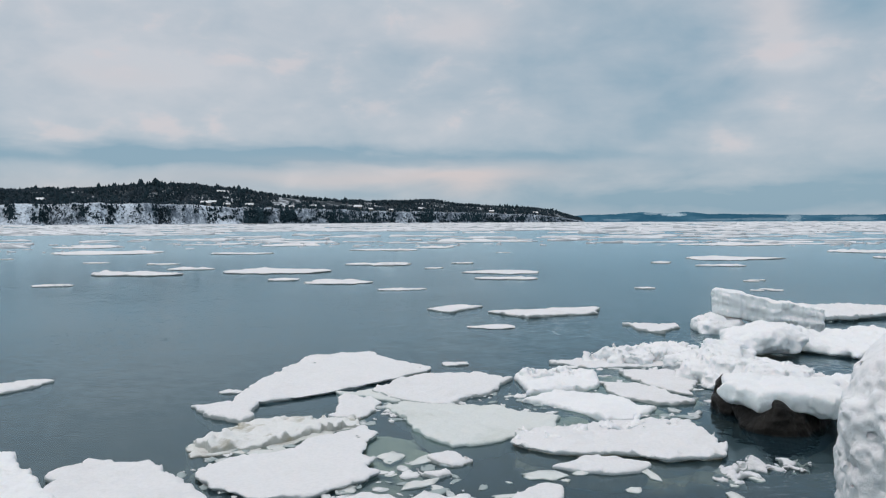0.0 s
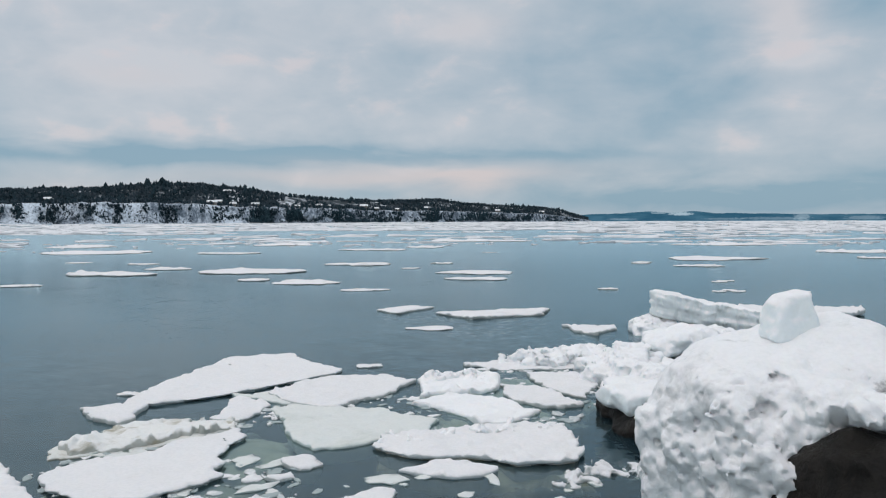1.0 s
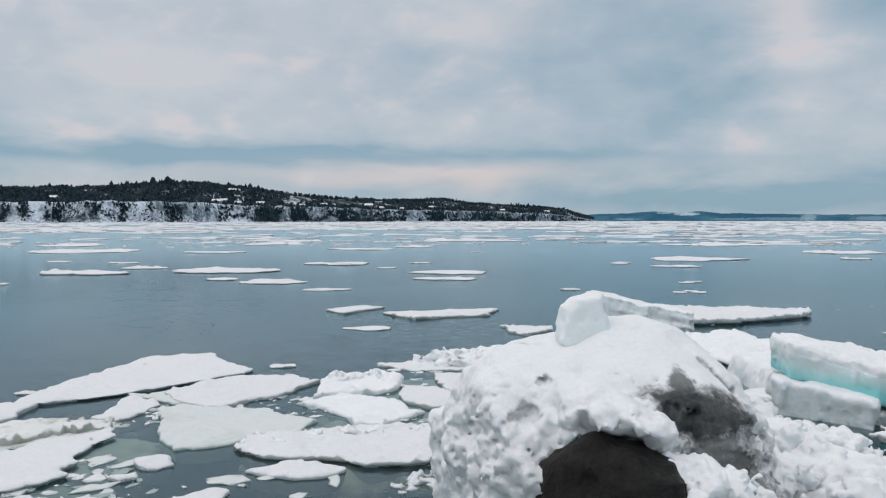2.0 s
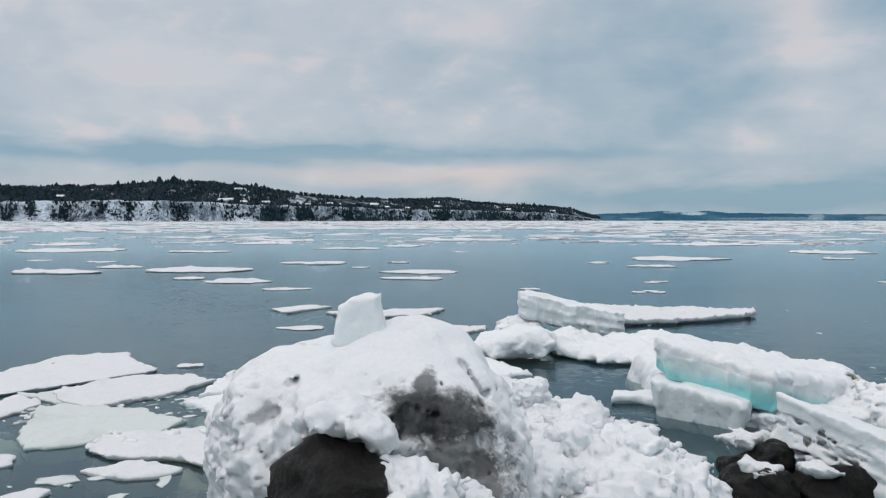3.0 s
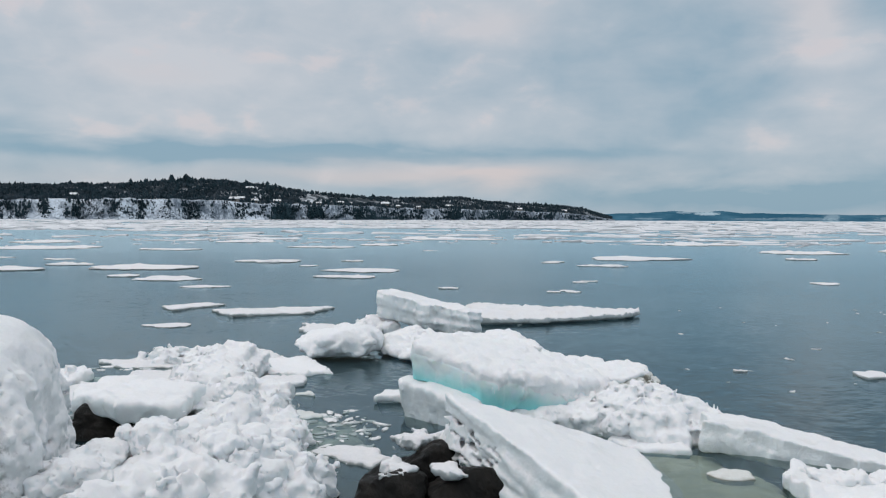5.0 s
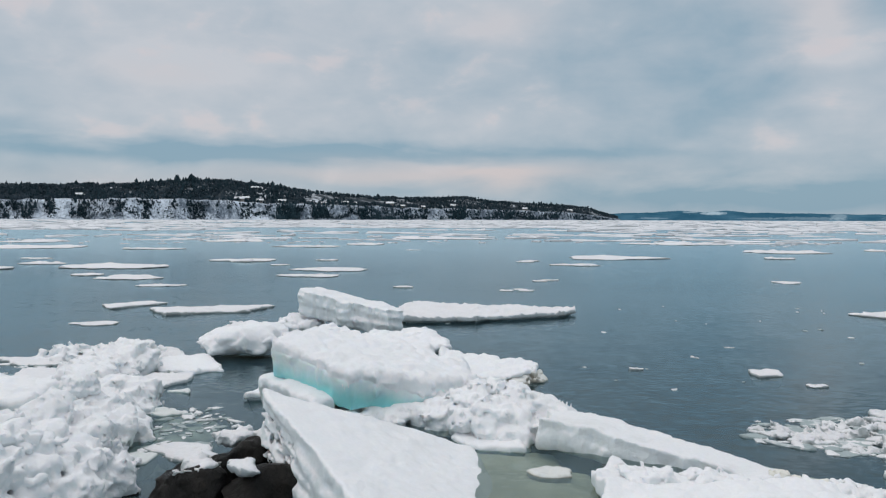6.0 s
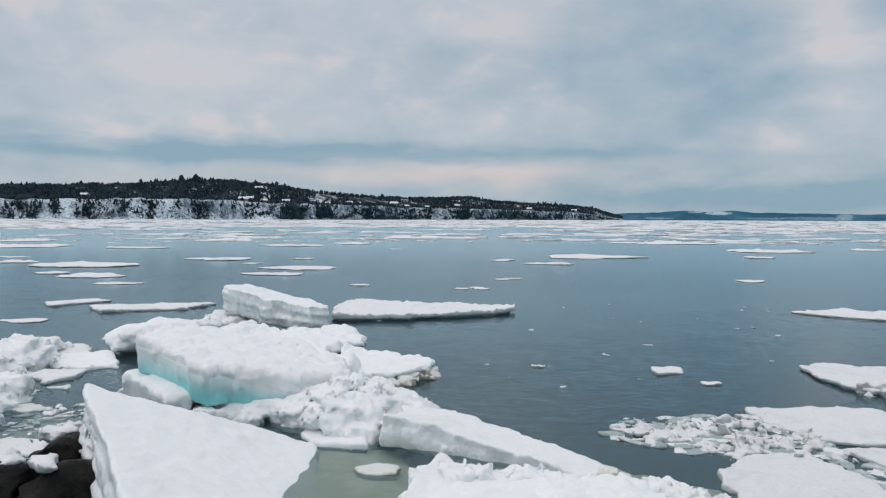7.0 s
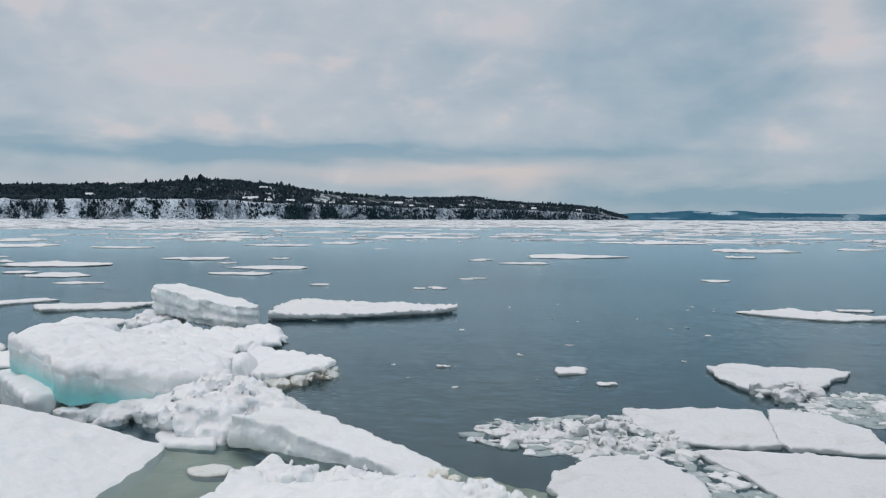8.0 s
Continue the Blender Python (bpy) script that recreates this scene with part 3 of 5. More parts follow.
def bank(name):
    """The snowy shore on which the camera is carried along."""
    xs, ys = np.linspace(-60, 70, 66), np.concatenate([np.linspace(-80, -4, 20), np.linspace(-3.4, 1.8, 14)])
    X, Y = np.meshgrid(xs, ys, indexing="ij")
    Z = np.clip((1.3 - Y) * 0.35, -0.9, 0.32) + np.clip(-Y - 4, 0, 60) * 0.03 + 0.05 * fbm(X, Y, 0 * X, 0.8, 3)
    verts = np.stack([X, Y, Z], -1).reshape(-1, 3)
    i = np.arange(len(xs) * len(ys)).reshape(len(xs), len(ys))
    quads = np.stack([i[:-1, :-1], i[1:, :-1], i[1:, 1:], i[:-1, 1:]], -1).reshape(-1, 4)
    return tagged(new(name, mesh_of(name, verts, quads, SNOW)), "snow-covered river bank sloping to the water", "river bank", kind="structure")


bank("ground_snow_bank")

# ---- the far shore ----
U = [-1.0, -0.83, -0.6, -0.46, -0.394, -0.333, -0.28, -0.218, -0.14, -0.064, -0.018, 0.02, 0.058, 0.112, 0.15, 0.1655, 0.192]
SHORE = [520, 560, 640, 700, 740, 780, 825, 880, 990, 1120, 1190, 1280, 1380, 1500, 1680, 1750, 1950]
CREST = [62, 60, 57, 59, 66, 66, 57, 46, 37, 35, 38, 30, 27, 24, 19, 12, 2]
EDGE = [36, 36, 37, 37, 36, 33, 29, 27, 24, 20, 20, 18, 16, 14, 10, 7, 1]


def bluff_height(u, r):
    """The height of the land r metres back from the shore, in the direction u = x / y."""
    y = np.interp(u, U, SHORE)
    edge = np.interp(u, U, EDGE) * (y + 25) / 1305
    crest = np.interp(u, U, CREST) * (y + 190) / 1305
    n = fbm(u * 60, r * 0.02, 0 * u, 1.0, 3)
    face = np.clip((r - 4) / 24 + 0.15 * n, 0, 1)
    face = face * face * (3 - 2 * face)
    back = np.clip((r - 30) / 160, 0, 1)
    back = back * back * (3 - 2 * back)
    z = edge * face * (1 + 0.06 * n) + (crest - edge) * back + 0.6
    return z * np.where(r < 3, 0.3, 1)


def far_shore(name, rs, mat, label):
    us = np.linspace(-1.0, 0.192, 900)
    A, R = np.meshgrid(us, rs, indexing="ij")
    Y = np.interp(A, U, SHORE) + R + 3 * fbm(A * 40, 0 * A, 0 * A, 1.0, 3)
    Z = bluff_height(A, R)
    if rs[0] < 0:
        Z[:, 0] = -1.0
    verts = np.stack([A * Y, Y, Z], -1).reshape(-1, 3)
    i = np.arange(A.size).reshape(A.shape)
    quads = np.stack([i[:-1, :-1], i[1:, :-1], i[1:, 1:], i[:-1, 1:]], -1).reshape(-1, 4)
    return tagged(new(name, mesh_of(name, verts, quads, mat)), label, "hill", kind="structure")


far_shore("ground_far_bluff", np.linspace(-3, 40, 22), BLUFF, "snowy bluff across the river with rock showing through")
far_shore("ground_far_hill", np.linspace(40, 330, 18), SCRUB, "brush-covered low hill behind the bluff, patched with snow")


def conifer(rnd):
    """Unit conifer: three ragged tiers on one axis."""
    vs, fs = [], []
    for z0, z1, r in ((0.05, 0.68, 0.34), (0.30, 0.88, 0.30), (0.55, 1.0, 0.24)):
        k = len(vs)
        for i in range(6):
            a = i * math.pi / 3 + rnd.random()
            q = r * rnd.uniform(0.6, 1.25)
            vs.append((q * math.cos(a), q * math.sin(a), z0 + rnd.uniform(-0.05, 0.05)))
        vs.append((0, 0, z1))
        fs += [(k + i, k + (i + 1) % 6, k + 6) for i in range(6)]
    return np.array(vs), np.array(fs)


def round_tree(rnd):
    """Unit broad tree: an uneven crown of small clumps on a short stem."""
    vs, fs = [], []
    for i in range(9):
        a, r, z = rnd.uniform(0, 6.3), rnd.uniform(0.0, 0.32), rnd.uniform(0.28, 0.86)
        r *= 1.2 - z
        q = rnd.uniform(0.10, 0.21)
        c = (r * math.cos(a), r * math.sin(a), z)
        k = len(vs)
        for dx_, dy_, dz_ in ((1, 0, 0), (0, 1, 0), (-1, 0, 0), (0, -1, 0), (0, 0, 1), (0, 0, -1)):
            w = q * rnd.uniform(0.6, 1.3)
            vs.append((c[0] + dx_ * w, c[1] + dy_ * w, c[2] + dz_ * w * 0.9))
        fs += [(k, k + 1, k + 4), (k + 1, k + 2, k + 4), (k + 2, k + 3, k + 4), (k + 3, k, k + 4), (k + 1, k, k + 5), (k + 2, k + 1, k + 5), (k + 3, k + 2, k + 5), (k, k + 3, k + 5)]
    k = len(vs)
    vs += [(0.03, 0, 0), (-0.03, 0.02, 0), (0, -0.03, 0), (0, 0, 0.6)]
    fs += [(k, k + 1, k + 3), (k + 1, k + 2, k + 3), (k + 2, k, k + 3)]
    return np.array(vs), np.array(fs)


def bare_tree(rnd):
    """Unit leafless tree: a fan of thin boughs with clumps of twigs."""
    vs, fs = [], []
    for i in range(13):
        a, lean = rnd.uniform(0, 6.3), rnd.uniform(0.05, 0.38)
        z1 = rnd.uniform(0.55, 1.0)
        tip = (lean * math.cos(a), lean * math.sin(a), z1)
        k = len(vs)
        w = rnd.uniform(0.06, 0.13)
        mid = (0.6 * tip[0], 0.6 * tip[1], 0.55 * z1)
        vs += [(0, 0, 0.05), (mid[0] - w, mid[1], mid[2]), (mid[0] + w, mid[1] - w, mid[2]), (mid[0], mid[1] + w, mid[2]), tip]
        fs += [(k, k + 2, k + 1), (k, k + 3, k + 2), (k, k + 1, k + 3), (k + 1, k + 2, k + 4), (k + 2, k + 3, k + 4), (k + 3, k + 1, k + 4)]
    return np.array(vs), np.array(fs)


def wood(name, kinds, mat, places, label):
    """A wood of many trees as one object; places are rows of x, y, z, height, width, turn."""
    vs, fs, k = [], [], 0
    for j, (x, y, z, h, w, a) in enumerate(places):
        v, f = kinds[j % len(kinds)]
        ca, sa = math.cos(a), math.sin(a)
        p = np.stack([(v[:, 0] * ca - v[:, 1] * sa) * w * h + x, (v[:, 0] * sa + v[:, 1] * ca) * w * h + y, v[:, 2] * h + z], -1)
        vs.append(p)
        fs.append(f + k)
        k += len(v)
    return tagged(new(name, mesh_of(name, np.concatenate(vs), np.concatenate(fs), mat, False)), label, "trees", kind="stuff")


def plant(seed, count, rows, keep, tall, cap=9.0, clump=30.0, lean=1.0, run=0.03):
    rnd = random.Random(seed)
    out = []
    while len(out) < count:
        u, r = rnd.uniform(-0.95, 0.188), rows[1] - (rows[1] - rows[0]) * rnd.random() ** lean
        n = float(fbm(np.array([u * clump]), np.array([r * run]), np.array([seed * 1.0]), 1.0, 3)[0])
        if n < keep(u, r):
            continue
        y = np.interp(u, U, SHORE) + r
        h = rnd.uniform(*tall) * (0.75 + 0.35 * y / 1000)
        foot = float(bluff_height(np.array(u), np.array(r))) - 0.3
        if foot + h > cap * rnd.uniform(0.85, 1.15) * np.interp(u, U, EDGE) * (y + 25 - r) / 1305:
            continue
        out.append((u * y, y, foot, h, rnd.uniform(0.8, 1.3), rnd.uniform(0, 6.3)))
    return out


rnd = random.Random(5)
conifers, bares, rounds = [conifer(rnd) for _ in range(8)], [bare_tree(rnd) for _ in range(8)], [round_tree(rnd) for _ in range(10)]
wood("conifer_wood", conifers + rounds, CONIFER, plant(1, 5200, (31, 250), lambda u, r: (-0.25 if u < -0.24 else 0.0), (3.0, 6.0), clump=40.0, run=0.05), "dark mixed evergreen wood on the snowy hilltop")
wood("bare_wood", bares, TWIGS, plant(2, 8000, (30, 270), lambda u, r: (-0.9 if u < -0.24 else -0.12), (2.6, 5.4), clump=70.0), "leafless grey deciduous wood on the hill")
wood("tall_pines", conifers, CONIFER, plant(6, 60, (110, 190), lambda u, r: (-0.1 if -0.47 < u < -0.27 else 0.45), (6.5, 9.0)), "tall dark pines standing out on the ridge")
wood("ridge_pines", conifers + rounds, CONIFER, plant(16, 24, (140, 185), lambda u, r: (-0.4 if -0.412 < u < -0.378 else 9.0), (7.0, 10.5), clump=60.0), "clump of taller dark pines on the ridge")
wood("bluff_wood", rounds + conifers[:3], CONIFER, plant(3, 3000, (9, 30), lambda u, r: (0.62 - 0.030 * r if u < -0.27 else 0.25 - 0.022 * r), (2.0, 4.4), 1.0, 85.0, 1.0, 0.11), "dark evergreen trees clinging to the snowy bluff")
wood("shore_wood", conifers[:3] + rounds, HAZY_CONIFER, [p for p in plant(7, 3600, (4, 30), lambda u, r: 0.08, (2.4, 5.5), 1.1, 48.0, 1.0, 0.07) if p[0] / p[1] > -0.27], "dark evergreens reaching down to the shore ice")
wood("bluff_brush", bares, TWIGS, plant(4, 2600, (5, 29), lambda u, r: -0.1, (1.2, 2.8), 0.95, 120.0, 1.0, 0.1), "bare grey brush on the snowy bluff")


def house(u, r, wide, deep, tall):
    """A far house: board walls and a snowy gable roof with a chimney."""
    y = float(np.interp(u, U, SHORE)) + r
    z = float(bluff_height(np.array(u), np.array(float(r))))
    ob = new("house")
    ob.location = (u * y, y, z - 0.5)
    bm = bmesh.new()
    bmesh.ops.create_cube(bm, size=1, matrix=Matrix.LocRotScale((0, 0, (tall + 0.5) / 2), None, (wide, deep, tall + 0.5)))
    part("wall", bm, WALLS, ob)
    bm = bmesh.new()
    w, d, o = wide / 2 + 0.5, deep / 2 + 0.6, tall + 0.45
    vs = [bm.verts.new(p) for p in ((-w, -d, o), (w, -d, o), (w, d, o), (-w, d, o), (-w, 0, o + deep * 0.42), (w, 0, o + deep * 0.42))]
    for f in ((0, 1, 5, 4), (2, 3, 4, 5), (0, 4, 3), (1, 2, 5), (3, 2, 1, 0)):
        bm.faces.new([vs[i] for i in f])
    roof = part("roof", bm, ROOF, ob)
    bm = bmesh.new()
    bmesh.ops.create_cube(bm, size=1, matrix=Matrix.LocRotScale((wide * 0.25, 0.4, o + deep * 0.42), None, (0.7, 0.7, 1.6)))
    part("chimney", bm, WALLS, roof)
    for i in (-0.3, 0.0, 0.3):
        bm = bmesh.new()
        bmesh.ops.create_cube(bm, size=1, matrix=Matrix.LocRotScale((i * wide, -deep / 2 - 0.02, tall * 0.6 + 0.3), None, (0.9, 0.08, 1.3)))
        part("window", bm, ROCK, ob)
    return tagged(ob, "small far house with a snow-covered gable roof among trees", "house", "houses on the far shore")


def part(name, bm, mat, parent, label=""):
    me = bpy.data.meshes.new(name)
    bm.normal_update()
    bm.to_mesh(me)
    bm.free()
    me.materials.append(mat)
    ob = new(name, me)
    ob.parent = parent
    return tagged(ob, label) if label else ob


for u, r, wide, deep, tall in ((-0.322, 36, 12, 6, 3), (-0.312, 60, 8, 5, 3), (-0.293, 44, 8, 5, 3), (-0.262, 42, 9, 5, 3), (-0.30, 130, 9, 5, 3), (-0.545, 70, 7, 5, 3),
                               (-0.175, 60, 7, 5, 3), (-0.163, 74, 5, 4, 2.5), (-0.205, 48, 6, 4, 2.5), (-0.115, 75, 11, 7, 3), (-0.098, 62, 6, 5, 2.5), (-0.07, 44, 6, 5, 2.5), (-0.03, 60, 8, 6, 3), (0.066, 50, 9, 6, 3), (0.125, 70, 12, 7, 3)):
    house(u, r, wide, deep, tall)


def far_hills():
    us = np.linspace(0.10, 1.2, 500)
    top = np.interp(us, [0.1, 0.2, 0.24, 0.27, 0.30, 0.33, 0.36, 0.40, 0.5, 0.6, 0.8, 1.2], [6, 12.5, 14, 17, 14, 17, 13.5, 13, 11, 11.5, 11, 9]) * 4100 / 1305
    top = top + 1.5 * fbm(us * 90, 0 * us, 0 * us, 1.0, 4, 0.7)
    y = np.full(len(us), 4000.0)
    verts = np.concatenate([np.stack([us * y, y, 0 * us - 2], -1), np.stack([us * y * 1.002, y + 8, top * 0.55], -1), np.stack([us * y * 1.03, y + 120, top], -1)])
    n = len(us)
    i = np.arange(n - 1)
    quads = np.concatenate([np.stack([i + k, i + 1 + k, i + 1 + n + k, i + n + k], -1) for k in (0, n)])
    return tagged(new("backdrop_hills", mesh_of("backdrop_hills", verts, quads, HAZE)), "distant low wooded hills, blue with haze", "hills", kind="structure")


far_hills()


# ---- drifting ice, far to near ----
def pan(rnd, length, depth, height, n=14):
    """A low-poly floe: an uneven outline with a raised rim and a slightly domed top."""
    ang = np.sort(np.array([i * 2 * math.pi / n + rnd.uniform(-0.15, 0.15) for i in range(n)]))
    rad = np.array([rnd.uniform(0.62, 1.12) for _ in range(n)])
    x, y = np.cos(ang) * rad * length / 2, np.sin(ang) * rad * depth / 2
    lift = np.array([height * rnd.uniform(0.35, 1.3) * rnd.choice((0.7, 1, 1, 1.5)) for _ in range(n)])
    rings = [np.stack([x * 0.96, y * 0.96, 0 * x - min(0.12, 0.06 * depth)], -1), np.stack([x, y, lift * 0.45], -1), np.stack([x * 0.97, y * 0.95, lift], -1),
             np.stack([x * 0.5, y * 0.5, lift * 0.9 + height * 0.15], -1)]
    vs = np.concatenate(rings + [np.array([[0, 0, height]])])
    fs = []
    for k in range(3):
        for i in range(n):
            j = (i + 1) % n
            fs += [(k * n + i, k * n + j, (k + 1) * n + j), (k * n + i, (k + 1) * n + j, (k + 1) * n + i)]
    fs += [(3 * n + i, 3 * n + (i + 1) % n, 4 * n) for i in range(n)]
    return vs, np.array(fs)


def ice_field(name, seed, count, near, far, size, flat, high, label, patchy):
    """Ice too far off to count: many floes in one object."""
    rnd = random.Random(seed)
    vs, fs, k = [], [], 0
    while count:
        d = math.sqrt(rnd.uniform(near * near, far * far)) if far < 300 else near * (far / near) ** rnd.random()
        a = rnd.uniform(-0.72, 0.72)
        x, y = d * math.sin(a), d * math.cos(a)
        n = float(fbm(np.array([x * 0.35]), np.array([y]), np.array([seed * 1.0]), 0.045, 2)[0])
        if n < patchy:
            continue
        count -= 1
        length = size * rnd.uniform(0.35, 1.5) * (d / near) ** 0.7
        v, f = pan(rnd, length, length * flat * rnd.uniform(0.5, 1.2), high * rnd.uniform(0.5, 1.5) * (d / near) ** 0.5, 9)
        vs.append(v + np.array([x, y, 0]))
        fs.append(f + k)
        k += len(v)
    return tagged(new(name, mesh_of(name, np.concatenate(vs), np.concatenate(fs), FAR_ICE, False)), label, "ice field", kind="stuff")


ice_field("far_ice_field", 11, 2600, 150, 1500, 7.0, 0.5, 0.16, "closely packed white drift ice on the far river", -0.55)
ice_field("middle_ice_field", 12, 330, 62, 160, 3.4, 0.6, 0.10, "scattered white drift ice on the open river", -0.1)
ice_field("brash_specks", 13, 120, 16, 70, 0.28, 0.6, 0.03, "tiny scattered crumbs of drifting ice", 0.0)


def drift_floe(x, y, length, depth, height):
    """One drifting floe out on the river: a ragged thin plate with an undercut rim and a few heaped lumps."""
    rnd = random.Random(int(x * 977 + y * 131))
    n, seed = 64, rnd.uniform(0, 30)
    ang = np.arange(n) * 2 * math.pi / n
    ca, sa = np.cos(ang), np.sin(ang)
    rad = 0.93 + 0.30 * fbm(ca * 1.1 + seed, sa * 1.1, 0 * ca, 1.0, 5, 0.62)
    low = min(0.5 * height, 0.045)
    rings = [np.stack([ca * rad * 0.93 * length * 0.52, sa * rad * 0.90 * depth / 2, 0 * ca - 0.04], -1)]
    for k, q in enumerate((0.97, 1.0, 0.985, 0.93, 0.82, 0.66, 0.46, 0.24)):
        px, py = ca * rad * q, sa * rad * q
        bump = fbm(px * 2.2 + seed, py * 2.2, 0 * px + seed, 1.0, 4, 0.6)
        heap = np.maximum(0, fbm(px * 1.3 + seed, py * 1.3 + 7, 0 * px, 1.0, 2) - 0.10) * (0.3 + 1.3 * np.abs(vnoise(px * 9 + seed, py * 9, 0 * px)))
        z = (0.004, 0.5 * low, 0.92 * low)[k] + 0 * px if k < 3 else low * (1.05 + 0.45 * bump) + (1.2 if length > 1.2 else 0.4) * height * heap
        if k in (1, 2):
            z = z * (1 + 0.5 * bump)
        rings.append(np.stack([px * length * 0.52, py * depth / 2, z], -1))
    vs = np.concatenate(rings + [np.array([[0, 0, low * 1.1]])])
    i, j = np.arange(n), (np.arange(n) + 1) % n
    fs = []
    for k in range(len(rings) - 1):
        fs += [np.stack([k * n + i, k * n + j, (k + 1) * n + j], -1), np.stack([k * n + i, (k + 1) * n + j, (k + 1) * n + i], -1)]
    last = (len(rings) - 1) * n
    fs.append(np.stack([last + i, last + j, 0 * i + len(vs) - 1], -1))
    ob = new("drift_floe", mesh_of("drift_floe", vs, np.concatenate(fs), FLOE))
    ob.location = (x, y, 0)
    return tagged(ob, "low white snow-covered ice floe drifting on the river" if length > 1 else "small white lump of drifting ice", "ice floe", "drifting floes")


drift_floe(-6.4, 26.9, 3.65, 2.73, 0.11)
drift_floe(-3.2, 22.0, 2.00, 1.50, 0.05)
drift_floe(-5.0, 23.1, 1.02, 0.77, 0.06)
drift_floe(-10.7, 25.5, 2.79, 1.97, 0.09)
drift_floe(-2.5, 31.4, 2.81, 2.11, 0.07)
drift_floe(2.3, 26.2, 2.54, 1.90, 0.06)
drift_floe(2.1, 23.3, 2.19, 1.41, 0.05)
drift_floe(-3.5, 47.4, 3.80, 2.85, 0.11)
drift_floe(-0.6, 51.7, 2.54, 1.91, 0.12)
drift_floe(4.1, 68.5, 8.92, 6.69, 0.10)
drift_floe(13.6, 35.2, 4.33, 3.25, 0.08)
drift_floe(11.4, 29.8, 1.81, 1.36, 0.05)
drift_floe(22.2, 56.1, 6.89, 5.17, 0.09)
drift_floe(24.8, 42.3, 3.96, 2.51, 0.11)
drift_floe(21.4, 35.4, 1.39, 1.04, 0.09)
drift_floe(8.2, 19.0, 0.36, 0.27, 0.03)
drift_floe(9.3, 22.0, 0.42, 0.31, 0.03)
drift_floe(16.5, 22.2, 0.79, 0.59, 0.03)
drift_floe(-11.6, 42.8, 3.55, 2.66, 0.10)
drift_floe(-19.8, 44.2, 6.36, 3.86, 0.08)
drift_floe(-26.4, 54.6, 4.81, 3.61, 0.14)
drift_floe(-12.0, 57.8, 4.78, 3.58, 0.14)
drift_floe(-15.6, 33.3, 1.12, 0.84, 0.03)
drift_floe(-12.1, 32.0, 1.07, 0.80, 0.05)
drift_floe(-1.0, 19.7, 1.26, 0.52, 0.03)
drift_floe(-0.3, 28.7, 0.71, 0.53, 0.04)
drift_floe(0.9, 31.9, 0.79, 0.59, 0.07)
drift_floe(-9.9, 28.4, 1.77, 1.33, 0.05)
drift_floe(9.4, 31.7, 0.73, 0.54, 0.05)
drift_floe(3.6, 43.2, 0.83, 0.62, 0.03)
drift_floe(-11.2, 21.1, 1.25, 0.94, 0.04)
drift_floe(-1.2, 19.6, 0.97, 0.51, 0.03)
drift_floe(1.0, 12.5, 0.81, 0.42, 0.03)
drift_floe(0.2, 9.2, 0.34, 0.25, 0.03)
drift_floe(-2.2, 7.7, 0.25, 0.14, 0.03)
drift_floe(-21.7, 36.7, 0.59, 0.44, 0.07)
drift_floe(-12.3, 32.0, 1.01, 0.76, 0.05)
drift_floe(15.2, 14.7, 1.24, 0.71, 0.04)
drift_floe(17.0, 15.2, 0.67, 0.50, 0.04)
drift_floe(11.2, 8.4, 0.22, 0.16, 0.03)
drift_floe(16.4, 21.8, 0.57, 0.43, 0.03)
drift_floe(5.5, 19.7, 0.50, 0.38, 0.05)
drift_floe(8.7, 19.0, 0.40, 0.30, 0.03)
drift_floe(9.4, 9.2, 0.17, 0.10, 0.03)
drift_floe(9.7, 22.3, 0.37, 0.28, 0.03)
drift_floe(31.5, 45.0, 2.44, 1.83, 0.08)
drift_floe(22.9, 56.0, 6.74, 4.23, 0.09)
drift_floe(8.6, 19.3, 0.36, 0.27, 0.03)
drift_floe(9.5, 22.3, 0.42, 0.32, 0.03)
drift_floe(16.5, 22.2, 0.54, 0.40, 0.03)
drift_floe(9.6, 32.3, 0.84, 0.63, 0.05)

# ---- floes close to the shore ----
THIN = "flat snow-covered ice floe afloat beside others"
floe([(-2.05, 7.14), (-2.06, 7.9), (-1.89, 8.82), (-1.72, 9.78), (-0.94, 9.98), (-0.72, 9.63), (-0.09, 8.93), (-0.12, 8.66), (-0.72, 8.04), (-1.25, 7.51), (-1.66, 7.25)],
     0.11, "large smooth white ice floe with a thick clean edge", SNOW, jag=0.03, bumpy=0.01, crumb=0.008)
floe([(-2.43, 7.09), (-2.09, 7.18), (-1.74, 7.17), (-1.68, 6.68), (-1.75, 6.45), (-2.06, 6.64)], 0.07, THIN, lumps=0.03)
floe([(-0.68, 7.68), (-0.2, 8.48), (0.5, 8.54), (0.87, 8.28), (0.68, 7.93), (0.32, 7.41), (0.09, 7.04), (-0.24, 7.18)], 0.09, THIN)
floe([(-1.1, 7.68), (-0.63, 7.78), (-0.22, 7.32), (-0.42, 7.22)], 0.04, "thin wet ice floe nearly awash", WET, WET)
floe([(-1.01, 6.71), (-0.94, 7.48), (-0.59, 7.3), (-0.57, 6.92), (-0.68, 6.59)], 0.09, THIN, lumps=0.02)
floe([(-0.51, 7.02), (-0.3, 7.24), (0.15, 7.14), (0.68, 6.91), (1.15, 6.64), (1.04, 6.27), (0.7, 6.02), (0.4, 5.83), (0.13, 5.74), (-0.01, 5.94), (-0.27, 6.47)],
     0.07, "wet greenish-white ice floe with a glazed surface", WET, WET, jag=0.04)
